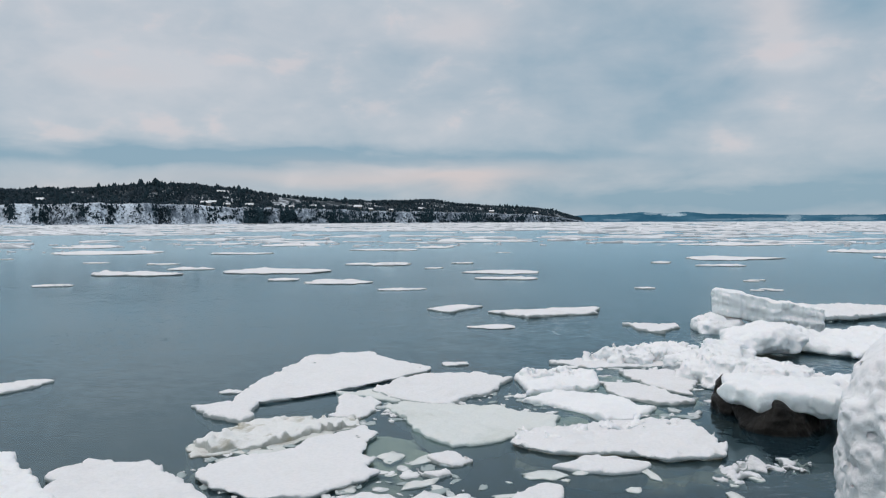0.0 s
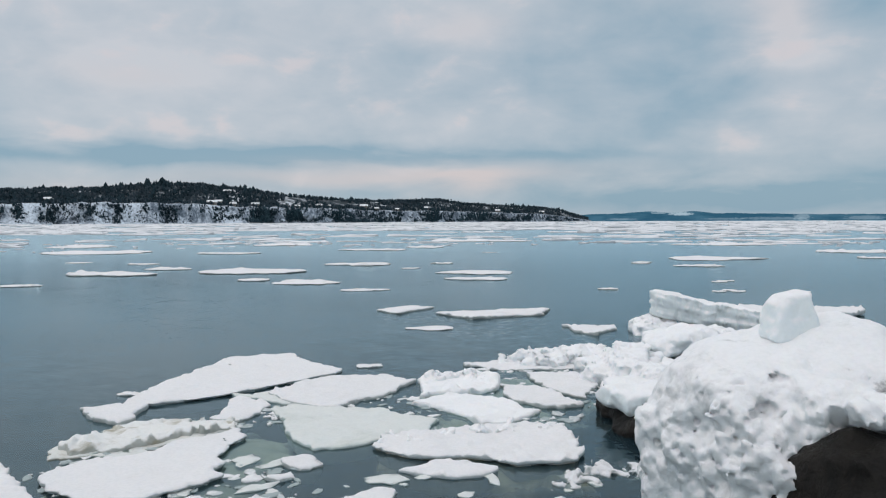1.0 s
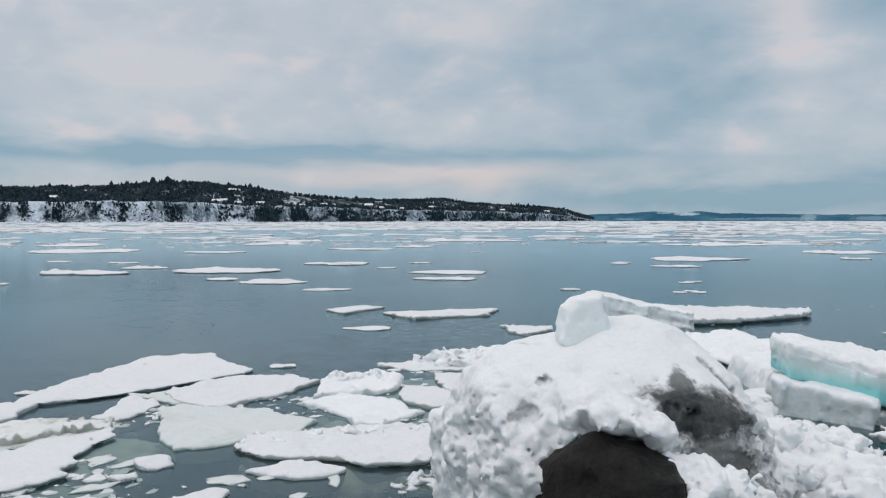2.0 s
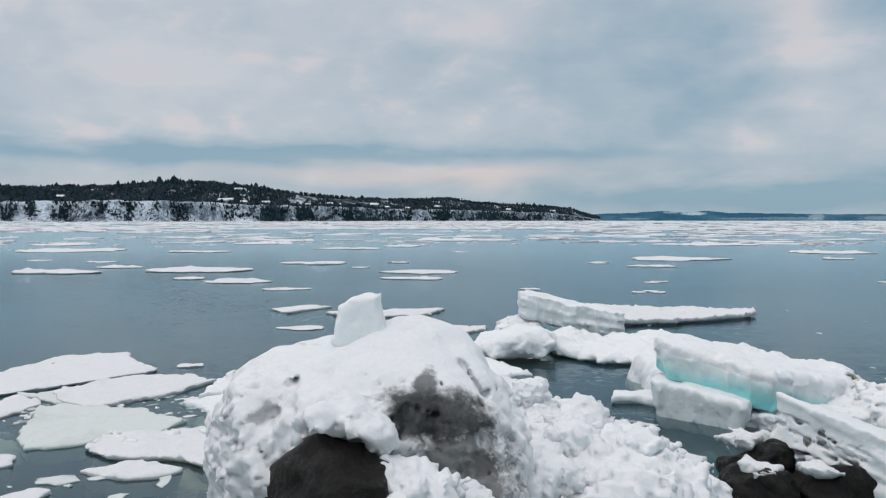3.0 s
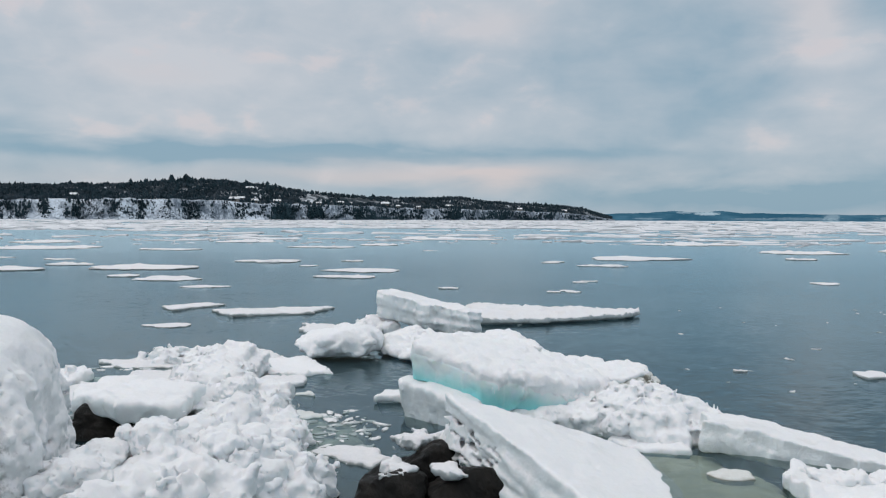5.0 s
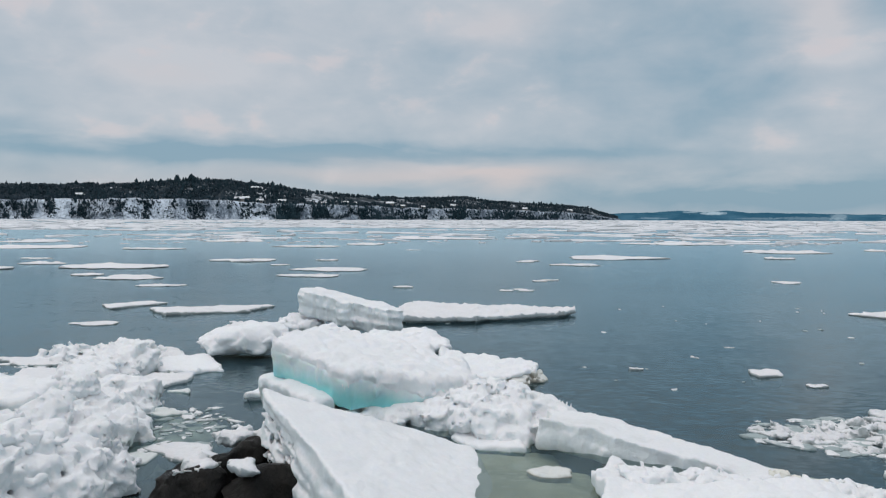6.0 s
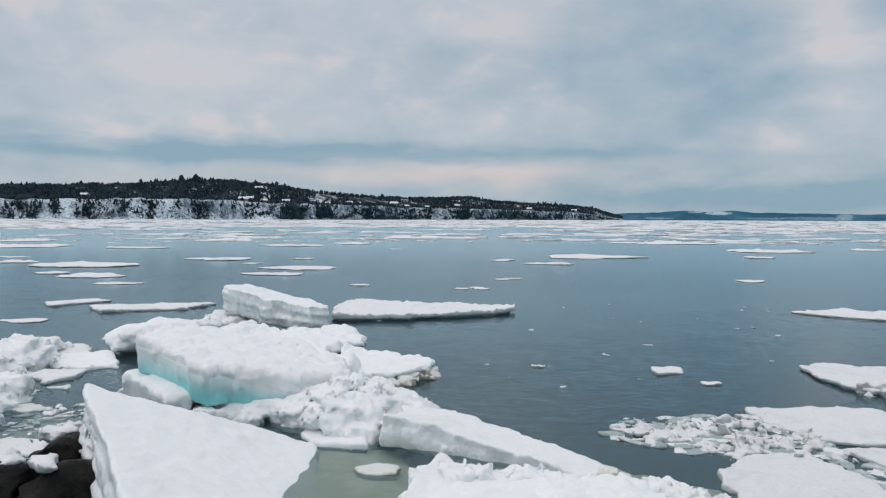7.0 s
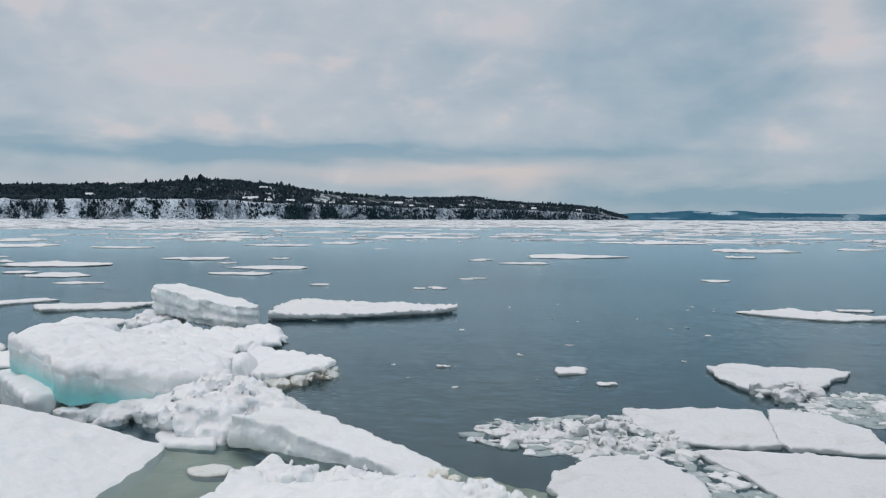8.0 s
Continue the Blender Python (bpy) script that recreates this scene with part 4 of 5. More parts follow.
floe([(-1.63, 4.94), (-1.58, 5.43), (-1.12, 5.68), (-0.66, 6.36), (-0.48, 6.09), (-0.57, 5.56), (-0.51, 5.23), (-0.39, 5.14), (-0.5, 4.93), (-0.83, 4.64), (-1.2, 4.65), (-1.51, 4.81)],
     0.10, "broad white snow-covered floe with ragged edges", SNOW, bumpy=0.010, rough=0.006)
floe([(-1.95, 5.84), (-1.74, 6.33), (-1.61, 6.57), (-1.13, 6.51), (-0.67, 6.69), (-0.67, 6.44), (-1.02, 6.15), (-1.33, 5.83), (-1.81, 5.61)],
     0.035, "ragged strip of broken ice with a silty brown stain", STAINED, SILTY, lumps=0.09, bumpy=0.04, jag=0.20, rim=0.10, crumb=0.05, step=0.018)
floe([(-2.74, 5.1), (-2.6, 5.44), (-2.24, 5.38), (-1.86, 5.03), (-1.55, 4.7), (-1.38, 4.41), (-1.53, 4.16), (-2.26, 4.17), (-2.57, 4.71)], 0.15, "thick white snow-covered floe near the bank", SNOW, lumps=0.05)
floe([(-3.61, 5.54), (-3.35, 5.61), (-2.99, 5.15), (-2.6, 4.8), (-2.29, 4.41), (-2.28, 4.08), (-2.78, 4.16)], 0.17, "lumpy white broken floe near the bank", LUMP, LUMP, lumps=0.16)
floe([(-5.17, 7.77), (-4.85, 8.04), (-4.64, 8.34), (-4.36, 8.27), (-4.46, 7.9), (-4.61, 7.63), (-4.8, 7.39)], 0.06, THIN)
floe([(0.9, 8.45), (1.46, 8.78), (1.82, 8.34), (1.76, 7.9), (1.33, 7.58), (0.91, 7.51)], 0.10, "lumpy broken floe with a rough greyish surface", LUMP, lumps=0.12, bumpy=0.03)
floe([(1.78, 8.15), (2.17, 8.06), (2.41, 7.64), (2.57, 7.19), (2.14, 7.11), (1.88, 7.39)], 0.08, THIN)
floe([(2.15, 8.66), (2.75, 8.75), (2.88, 8.03), (2.65, 7.49), (2.47, 7.62), (2.25, 8.12)], 0.10, THIN)
floe([(0.83, 7.26), (1.28, 7.59), (1.77, 7.44), (2.1, 6.96), (1.76, 6.48), (1.49, 6.43), (1.27, 6.89)], 0.09, "white floe with a bumpy snow surface", LUMP, lumps=0.06)
floe([(0.59, 5.82), (0.7, 6.06), (1.1, 6.18), (1.74, 6.4), (2.24, 6.49), (2.3, 5.96), (2.2, 5.44), (1.72, 5.36), (1.25, 5.52), (0.83, 5.6)],
     0.12, "long white floe with crumbled snow along its back edge", SNOW, SILTY, lumps=0.05, bumpy=0.012, crumb=0.03)
floe([(0.83, 5.26), (1.11, 5.44), (1.61, 5.34), (1.55, 5.21), (1.17, 5.14)], 0.08, "narrow white floe with a brown underside", SNOW, SILTY)
floe([(0.43, 4.62), (0.61, 4.85), (0.83, 4.91), (0.76, 4.52), (0.57, 4.43)], 0.08, THIN)
floe([(-0.07, 5.5), (0.17, 5.65), (0.31, 5.38), (0.12, 5.29)], 0.05, "small flat white ice floe", step=0.025)
floe([(-0.14, 5.17), (0.08, 5.22), (0.16, 5.13), (0.04, 5.05)], 0.05, "small flat white ice floe", step=0.025)
floe([(-0.67, 4.65), (-0.48, 4.76), (-0.25, 4.69), (-0.03, 4.5), (-0.58, 4.37)], 0.06, "small flat white ice floe", step=0.025)
floe([(-0.24, 4.56), (0.04, 4.73), (0.26, 4.65), (0.22, 4.37), (-0.23, 4.33)], 0.04, "small flat white ice floe", step=0.025)
floe([(1.45, 9.2), (2.26, 9.75), (2.94, 10.25), (3.4, 10.1), (3.6, 9.6), (3.2, 9.2), (2.5, 8.95), (1.9, 8.95)], 0.03, "thin white floe under heaped broken ice", FLOE, lumps=0.05, bumpy=0.03, jag=0.14)
f, lo, hi = lump_pile([(1.75, 9.25), (2.3, 9.65), (2.95, 10.05), (3.35, 9.85), (3.2, 9.4), (2.5, 9.15)], 70, 0.12, 0.26, 17, flat=0.55)
tagged(solid("ice_rubble", f, lo, hi, 0.02, LUMP), "heap of broken white ice lumps on a floe", "ice rubble", kind="stuff")
floe([(3.18, 12.75), (4.06, 12.59), (3.64, 11.68), (3.29, 12.07)], 0.08, THIN, lumps=0.05)
floe([(0.91, 14.56), (2.07, 14.81), (3.29, 15.17), (3.07, 14.22), (1.6, 13.66)], 0.12, "long white floe with a dark wet edge", lumps=0.05, step=0.045)
floe([(-0.28, 15.03), (0.38, 15.85), (0.91, 15.51), (0.24, 14.44)], 0.09, THIN, lumps=0.05, step=0.045)

# ---- the pile of stranded ice ----
floe([(5.91, 14.35), (6.17, 15.32), (7.42, 15.11), (9.38, 14.48), (9.06, 13.95), (7.8, 13.31), (6.76, 12.95), (6.16, 12.91)], 0.36, "long flat white floe frozen to a tilted slab", SNOW, lumps=0.07, step=0.03, rim=-0.10, hang=0.03, crumb=0.03)


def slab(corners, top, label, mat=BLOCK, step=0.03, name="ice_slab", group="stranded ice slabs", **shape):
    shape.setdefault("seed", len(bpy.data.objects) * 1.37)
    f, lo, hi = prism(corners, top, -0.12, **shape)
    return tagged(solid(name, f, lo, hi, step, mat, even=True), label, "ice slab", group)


slab([(4.55, 11.9), (6.1, 11.6), (6.3, 12.3), (4.75, 12.6)], 0.72, "tilted thick ice slab with layered flanks", BLOCK, thick=0.42, slope=(-0.22, -0.04), layers=0.028, jag=0.09, bumpy=0.03, step=0.022, rough=0.02, lumps=0.03, edge=0.02)
f, lo, hi = lump_pile([(4.2, 11.7), (4.6, 11.5), (4.85, 12.0), (4.75, 12.6), (4.4, 12.4)], 40, 0.16, 0.30, 3)
tagged(solid("ice_rubble", f, lo, hi, 0.035, LUMP), "heap of broken white ice under a slab", "ice rubble", kind="stuff")
floe([(4.9, 10.6), (5.03, 11.3), (5.85, 11.1), (6.75, 11.4), (7.13, 10.4), (6.72, 9.65), (6.41, 9.2), (5.44, 9.4), (5.0, 9.9)], 0.42, "rough white floe crowned with broken snow lumps", LUMP, lumps=0.13, hang=0.03, rim=-0.05, bumpy=0.04, jag=0.08, step=0.03, crumb=0.03, flare=0.5, rough=0.03)
slab([(5.8, 7.8), (7.3, 7.7), (7.35, 8.5), (6.5, 8.85), (5.7, 8.6)], 0.30, "low snow-covered ice slab behind a turquoise one", LUMP, slope=(-0.04, -0.02), jag=0.06, bumpy=0.03, rough=0.03, lumps=0.06, crumb=0.03, edge=0.05, flare=0.35)
f = join([ball((4.30, 9.92, 0.19), (0.42, 0.42, 0.17), 0.2, 3.2, 0.05), ball((4.62, 10.0, 0.22), (0.28, 0.40, 0.15), 0.0, 3.0)], 0.10, 0.035, 4.5, cut=0.03)
tagged(solid("ice_block", f, (3.7, 9.3, -0.02), (5.1, 10.6, 0.55), 0.022, LUMP), "rounded white ice block undercut at the water", "ice block", "stranded ice blocks")
slab([(5.45, 7.08), (5.52, 6.88), (5.85, 6.60), (6.12, 6.40), (6.28, 6.6), (6.1, 7.2), (5.6, 7.6)], 0.38, "pale thick ice block standing in the water", name="ice_block", group="stranded ice blocks", slope=(-0.14, 0.02), flare=-0.18, edge=0.06, bumpy=0.02, rough=0.016, jag=0.05, sag=0.03, step=0.016)


def blue_slab():
    """A slab of ice, white above and turquoise towards its foot, under packed snow."""
    corners = [(5.56, 6.95), (6.38, 6.48), (7.10, 6.88), (7.5, 7.25), (7.3, 7.85), (6.6, 7.95), (5.9, 7.85), (5.60, 7.45)]
    f, lo, hi = prism(corners, 0.66, 0, slope=(-0.22, 0.06), thick=0.27, jag=0.05, bumpy=0.01, seed=4.0, flare=-0.10, rough=0.014, layers=0.008, edge=0.02, sag=0.05)
    base = solid("ice_slab", f, lo, hi, 0.02, BLUE_BASE, base=(5.56, 6.93, 0.39))
    f, lo, hi = prism(poly_inset(corners, 0.005), 0.72, 0, slope=(-0.22, 0.06), thick=0.17, jag=0.06, bumpy=0.02, seed=4.0, edge=0.045, lumps=0.025, rough=0.022, sag=0.05, crumb=0.015)
    solid("snow_cover", f, lo, hi, 0.018, LUMP, parent=base)
    return tagged(base, "thick tilted slab of turquoise ice under packed snow", "ice slab", "stranded ice slabs")


blue_slab()
f, lo, hi = lump_pile([(6.12, 6.6), (6.4, 6.46), (6.75, 6.55), (7.1, 6.8), (6.9, 7.3), (6.3, 7.3)], 100, 0.09, 0.22, 51)
tagged(solid("ice_rubble", f, lo, hi, 0.02, LUMP), "pale blue broken ice wedged under a slab", "ice rubble", kind="stuff")
floe([(7.3, 8.3), (7.6, 7.9), (8.15, 8.5), (8.2, 8.85), (7.7, 9.3), (7.0, 9.6)], 0.42, "white floe with a silty brown underside", LUMP, SILTY, lumps=0.10, rim=-0.04, hang=0.07)
f, lo, hi = lump_pile([(7.5, 8.05), (7.75, 7.9), (8.2, 8.4), (8.35, 8.75), (8.1, 8.8), (7.8, 8.4)], 50, 0.07, 0.11, 61, plate=False)
tagged(solid("silty_rubble", f, lo, hi, 0.018, SILTY), "brown silty crumbled ice under a floe edge", "ice rubble", kind="stuff")
f, lo, hi = lump_pile([(7.05, 6.6), (7.5, 7.5), (7.9, 7.3), (8.35, 6.6), (8.1, 6.3), (7.5, 6.2)], 110, 0.15, 0.38, 21, flat=0.65)
tagged(solid("ice_rubble", f, lo, hi, 0.02, LUMP), "heap of broken white ice lumps between slabs", "ice rubble", kind="stuff")
floe([(7.26, 6.25), (7.58, 6.61), (7.82, 6.29), (7.87, 5.93), (7.48, 5.97)], 0.09, "small lumpy white floe", LUMP, lumps=0.08)
slab([(5.97, 5.4), (6.9, 5.8), (7.47, 6.02), (7.75, 4.95), (7.7, 4.2), (6.83, 4.2), (6.4, 4.8)], 0.60, "large tilted ice slab with a smooth snow top and pitted flank", BLOCK, slope=(-0.39, 0.0),
     thick=0.42, jag=0.02, bumpy=0.008, layers=0.02, flare=0.12, step=0.0145, dip=-0.1, pits=0.13, rough=0.010, edge=0.012)
slab([(8.0, 6.05), (8.08, 6.40), (8.55, 6.45), (8.98, 6.25), (9.52, 5.84), (10.05, 5.45), (10.25, 5.2), (9.85, 5.2), (9.5, 5.38), (8.94, 5.66), (8.36, 5.94)], 0.25,
     "long tilted ice slab with one end under water", GREY_SIDE, slope=(-0.150, 0.0), thick=0.24, jag=0.035, bumpy=0.012, layers=0.02, rough=0.012, edge=0.022, flare=0.12, step=0.016)
floe([(8.27, 4.74), (8.3, 5.3), (8.48, 5.5), (8.76, 5.35), (9.34, 5.2), (9.72, 5.1), (9.97, 5.2), (10.06, 5.0), (10.1, 4.72), (9.91, 4.26), (8.47, 4.16)], 0.30, "bumpy snow-covered floe by the bank", LUMP, lumps=0.12, bumpy=0.03, crumb=0.02, jag=0.09, step=0.016)
f, lo, hi = lump_pile([(8.28, 5.2), (8.42, 5.5), (8.85, 5.34), (9.35, 5.2), (9.72, 5.1), (10.0, 5.2), (10.25, 4.95), (10.2, 4.6), (9.8, 4.9), (9.1, 5.02), (8.5, 5.15)], 90, 0.075, 0.19, 71, plate=False)
tagged(solid("ice_rubble", f, lo, hi, 0.014, LUMP), "row of crumbled snow lumps along a floe edge", "ice rubble", kind="stuff")

# ---- floes downstream ----
floe([(10.36, 5.54), (10.67, 5.86), (11.13, 5.95), (11.39, 5.45), (11.35, 5.15), (11.14, 4.71), (10.39, 4.73)], 0.11, THIN, DULL)
floe([(11.16, 7.28), (11.69, 7.38), (12.45, 7.38), (12.2, 6.27), (11.74, 6.24), (11.39, 6.35), (11.19, 6.91)], 0.06, "cracked flat white ice floe", DULL, lumps=0.03, jag=0.018, rim=-0.012)
floe([(12.5, 7.39), (12.91, 7.28), (13.1, 6.8), (13.01, 6.13), (12.23, 6.2), (12.21, 6.42)], 0.06, "cracked flat white ice floe", DULL, jag=0.018, rim=-0.012)
floe([(11.48, 6.12), (12.21, 6.13), (13.02, 6.0), (12.79, 5.1), (11.8, 5.12), (11.7, 5.61)], 0.06, "cracked flat white ice floe", DULL, jag=0.018, rim=-0.012)
floe([(12.49, 9.29), (12.88, 9.49), (14.09, 9.16), (13.51, 8.42), (13.04, 7.96), (12.66, 7.98), (12.51, 8.34)], 0.15, "white floe with a grey broken corner", DULL)
floe([(10.74, 9.16), (11.13, 9.26), (11.07, 8.96), (10.74, 8.84)], 0.08, "small thick white ice floe", step=0.025)
floe([(14.6, 14.64), (15.8, 15.19), (16.53, 14.49), (17.15, 13.78), (16.08, 13.54), (15.15, 14.05)], 0.10, THIN, lumps=0.06, step=0.045)

# ---- floes and thin ice in the channel ----
floe([(3.43, 8.74), (3.53, 9.48), (4.03, 9.51), (4.51, 8.74), (4.12, 8.55)], 0.12, THIN, LUMP, crumb=0.03, lumps=0.04)
floe([(3.72, 8.13), (3.75, 8.49), (4.22, 8.56), (4.28, 8.16), (4.15, 7.87)], 0.12, "flat white floe with a dark wet edge", SNOW)
floe([(4.59, 5.52), (4.77, 5.74), (5.09, 5.83), (5.06, 5.49), (4.92, 5.39)], 0.0, "thin wet ice floe nearly awash", WET, WET, step=0.02)
floe([(4.86, 5.82), (5.11, 5.99), (5.57, 5.68), (5.44, 5.46), (5.24, 5.57)], 0.05, "small flat white ice floe", step=0.02)
floe([(4.34, 6.88), (4.49, 7.1), (4.78, 6.86), (4.64, 6.76)], 0.0, "thin wet ice floe nearly awash", WET, WET, step=0.02)
floe([(5.15, 7.4), (5.3, 7.75), (5.7, 7.75), (5.6, 7.25)], 0.25, "small tilted white floe beside a block", LUMP, step=0.02)
floe([(4.24, 7.74), (4.42, 7.88), (4.52, 7.63)], 0.0, "thin wet ice floe nearly awash", WET, WET, step=0.02)
floe([(7.84, 5.51), (8.02, 5.65), (8.21, 5.54), (8.17, 5.41), (7.95, 5.38)], 0.0, "pale thin ice floe in a silty pool", SILTY, SILTY, step=0.018, crumb=0.003, bumpy=0.006, jag=0.09)

# ---- the snow-capped boulder and the rocks ----
def crusted_boulder():
    """A boulder under a crust of snow and ice, with a recess of dark clear ice and small holes."""
    main = ball((3.14, 4.1, 0.33), (0.86, 0.85, 0.83), 0.0, 3.6)
    crown = ball((3.42, 4.05, 0.72), (0.42, 0.50, 0.57), 0.0, 2.2)
    lip = ball((3.13, 3.31, 0.985), (0.21, 0.17, 0.085), 0.1)
    hook = ball((3.22, 3.22, 0.945), (0.20, 0.13, 0.055), 0.0, 2.0, -0.36)
    right = ball((3.70, 3.65, 0.38), (0.32, 0.40, 0.52), 0.0, 2.5)
    hollow = ball((3.50, 3.20, 0.945), (0.27, 0.19, 0.095), 0.0, 3.2)
    under = ball((3.20, 3.0, 0.42), (0.56, 0.44, 0.40), -0.3, 2.5)
    cracks = [ball(c, r, 0.2, 2.0, a) for c, r, a in (((3.73, 3.46, 1.07), (0.012, 0.16, 0.05), 0.5), ((3.79, 3.46, 1.00), (0.045, 0.16, 0.010), 0.6),
                                                   ((3.59, 3.30, 1.07), (0.012, 0.20, 0.024), 0.4), ((2.88, 3.35, 1.07), (0.026, 0.16, 0.012), 0.2), ((2.70, 3.30, 0.92), (0.05, 0.16, 0.016), 0.1))]

    def hull(X, Y, Z):
        back = 0.55 * np.clip(Y - 3.95, 0, 1.2) * np.clip((3.3 - X) * 2, 0, 1)
        d = smin(smin(main(X - back + 0.03, Y, Z), crown(X, Y, Z), 0.15), right(X, Y, Z), 0.12)
        # the flanks slant inwards to the front and to the back
        d = -smin(-d, (X + 0.4916 * Y - 4.22) / 1.114, 0.10)
        d = -smin(-d, (5.47 - X - 0.408 * Y) / 1.08, 0.14)
        return d + 0.05 * fbm(X, Y, Z, 1.9, 3, 0.5)

    def crust(X, Y, Z):
        d = hull(X, Y, Z)
        cave = smin(hollow(X, Y, Z), under(X, Y, Z), 0.04)
        d = np.maximum(d, -cave - 0.025 * fbm(X, Y, Z, 8.0, 4, 0.65))
        d = smin(smin(d, lip(X, Y, Z) + 0.05 * fbm(X, Y, Z, 5.0, 4), 0.08), hook(X, Y, Z) + 0.03 * fbm(X, Y, Z, 7.0, 4), 0.03)
        for c in cracks:
            d = np.maximum(d, -c(X, Y, Z) - 0.014 * fbm(X, Y, Z, 12.0, 3))
        steep = np.clip((1.17 - Z) * 3.0, 0, 1)
        dimples = -clods(X, Y, Z * 0.8, 9.0, 3)
        front = np.clip((3.75 - Y) * 3.0, 0, 1)
        d = d + steep * (0.06 * fbm(X, Y, Z * 0.8, 3.6, 5, 0.60) + 0.009 * dimples + 0.50 * np.maximum(0, vnoise(X * 27 + 5, Y * 27, Z * 30) - 0.62) + 0.026 * front * fbm(X, Y, Z, 12.0, 3, 0.7)) + (1 - steep) * 0.014 * fbm(X, Y, Z, 5.0, 4)
        return np.maximum(d, -0.05 - Z)

    # smoky ice within the crust; its dark tone also gives the holes their shade
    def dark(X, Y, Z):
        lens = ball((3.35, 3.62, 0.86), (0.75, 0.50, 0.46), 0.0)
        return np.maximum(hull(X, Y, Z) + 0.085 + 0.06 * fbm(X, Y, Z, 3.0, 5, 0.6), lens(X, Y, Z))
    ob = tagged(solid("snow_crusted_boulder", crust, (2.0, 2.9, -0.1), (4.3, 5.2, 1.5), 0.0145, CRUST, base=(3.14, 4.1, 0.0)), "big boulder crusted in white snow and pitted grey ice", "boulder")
    tagged(solid("dark_ice", dark, (2.5, 2.9, 0.3), (4.2, 4.2, 1.4), 0.025, SMOKY, parent=ob), "smoky grey clear ice in a recess, also giving holes their shade")
    return ob


crusted_boulder()
def fin():
    """A fin of ice standing on the boulder: a curved plate with one sharp upper corner."""
    outline = [(3.212, 1.452), (3.130, 1.462), (3.05, 1.44), (2.99, 1.385), (2.965, 1.30), (2.955, 1.20), (3.0, 1.14), (3.25, 1.16), (3.26, 1.26), (3.215, 1.33), (3.205, 1.40)]

    def field(X, Y, Z):
        flat = poly_distance(X + 0.012 * fbm(X, Y, Z, 9.0, 3), Z, outline)
        half = np.abs(Y - 3.97 - 0.2 * (X - 3.1)) - 0.10 - 0.09 * (1.45 - Z)
        a, b = flat + 0.045, half + 0.045
        d = np.minimum(np.maximum(a, b), 0) + np.hypot(np.maximum(a, 0), np.maximum(b, 0)) - 0.04
        return d + 0.015 * fbm(X, Y, Z, 8.0, 4, 0.62)
    return tagged(solid("ice_chunk", field, (2.8, 3.7, 1.05), (3.4, 4.3, 1.6), 0.0125, BLOCK), "fin-shaped white ice chunk resting on a snow-covered boulder", "ice chunk")


fin()


def rock(lumps, low, high, label, seed=0.0, name="rock", planes=()):
    """An angular rock: rounded lumps cut by random planes."""
    rnd = random.Random(int(seed * 10))
    pieces = []
    for c, r, a in lumps:
        cuts = []
        for _ in range(0 if planes else 13):
            n = Vector((rnd.gauss(0, 1), rnd.gauss(0, 1), rnd.gauss(0.25, 0.8))).normalized()
            reach = math.sqrt((n.x * r[0]) ** 2 + (n.y * r[1]) ** 2 + (n.z * r[2]) ** 2)
            cuts.append((n, reach * rnd.uniform(0.72, 0.95)))
        pieces.append((c, ball(c, r, a, 2.6), cuts))

    def field(X, Y, Z):
        d = None
        for c, b, cuts in pieces:
            q = b(X, Y, Z)
            for n, reach in cuts:
                q = np.maximum(q, n.x * (X - c[0]) + n.y * (Y - c[1]) + n.z * (Z - c[2]) - reach)
            d = q if d is None else np.minimum(d, q)
        for n, p in planes:
            n = Vector(n).normalized()
            d = np.maximum(d, n.x * (X - p[0]) + n.y * (Y - p[1]) + n.z * (Z - p[2]))
        d = d + 0.05 * fbm(X + seed, Y, Z, 2.4, 5, 0.55) + 0.045 * np.abs(fbm(X * 0.6, Y, Z * 1.4 + seed, 4.0, 4, 0.55)) - 0.015
        return np.maximum(d, -0.4 - Z)
    return tagged(solid(name, field, low, high, 0.022, ROCK), label, "rock", "shore rocks")


PEAK = (3.02, 3.14, 0.90)
rock([((3.06, 3.14, 0.25), (0.60, 0.34, 0.78), -0.69)], (2.2, 2.4, -0.45), (4.0, 4.0, 1.25), "dark wet brown rock bare under an ice crust", 4.0,
     planes=(((-0.45, 0.30, 0.9), PEAK), ((0.28, -0.22, 0.93), PEAK), ((-0.45, -0.62, 0.66), PEAK), ((0.30, -0.78, 0.50), (3.25, 2.93, 0.80)), ((0.1, 0.5, 0.87), PEAK), ((-0.80, -0.30, 0.45), (2.80, 3.28, 0.78)), ((0.9, -0.2, 0.55), (3.34, 2.95, 0.72))))
rock([((2.86, 6.95, 0.08), (0.27, 0.30, 0.20), 0.2), ((3.08, 6.45, 0.0), (0.46, 0.42, 0.27), 0.1)], (2.2, 5.8, -0.45), (3.8, 7.2, 0.5), "dark brown rock under an overhanging ice block", 5.0)
rock([((4.55, 12.1, 0.02), (0.30, 0.2, 0.14), 0.1)], (4.0, 11.7, -0.45), (5.1, 12.5, 0.4), "small dark wet rock in the water", 37.0)
rock([((3.44, 4.55, 1.08), (0.06, 0.06, 0.13), 0.2)], (3.1, 4.3, 0.8), (3.7, 4.95, 1.45), "tip of a dark rock poking through snow", 31.0)
WETROCK = "dark wet rock with patches of snow"
rock([((5.80, 5.35, 0.0), (0.30, 0.32, 0.26), -0.4)], (5.2, 4.7, -0.45), (6.4, 6.0, 0.5), WETROCK, 9.0)
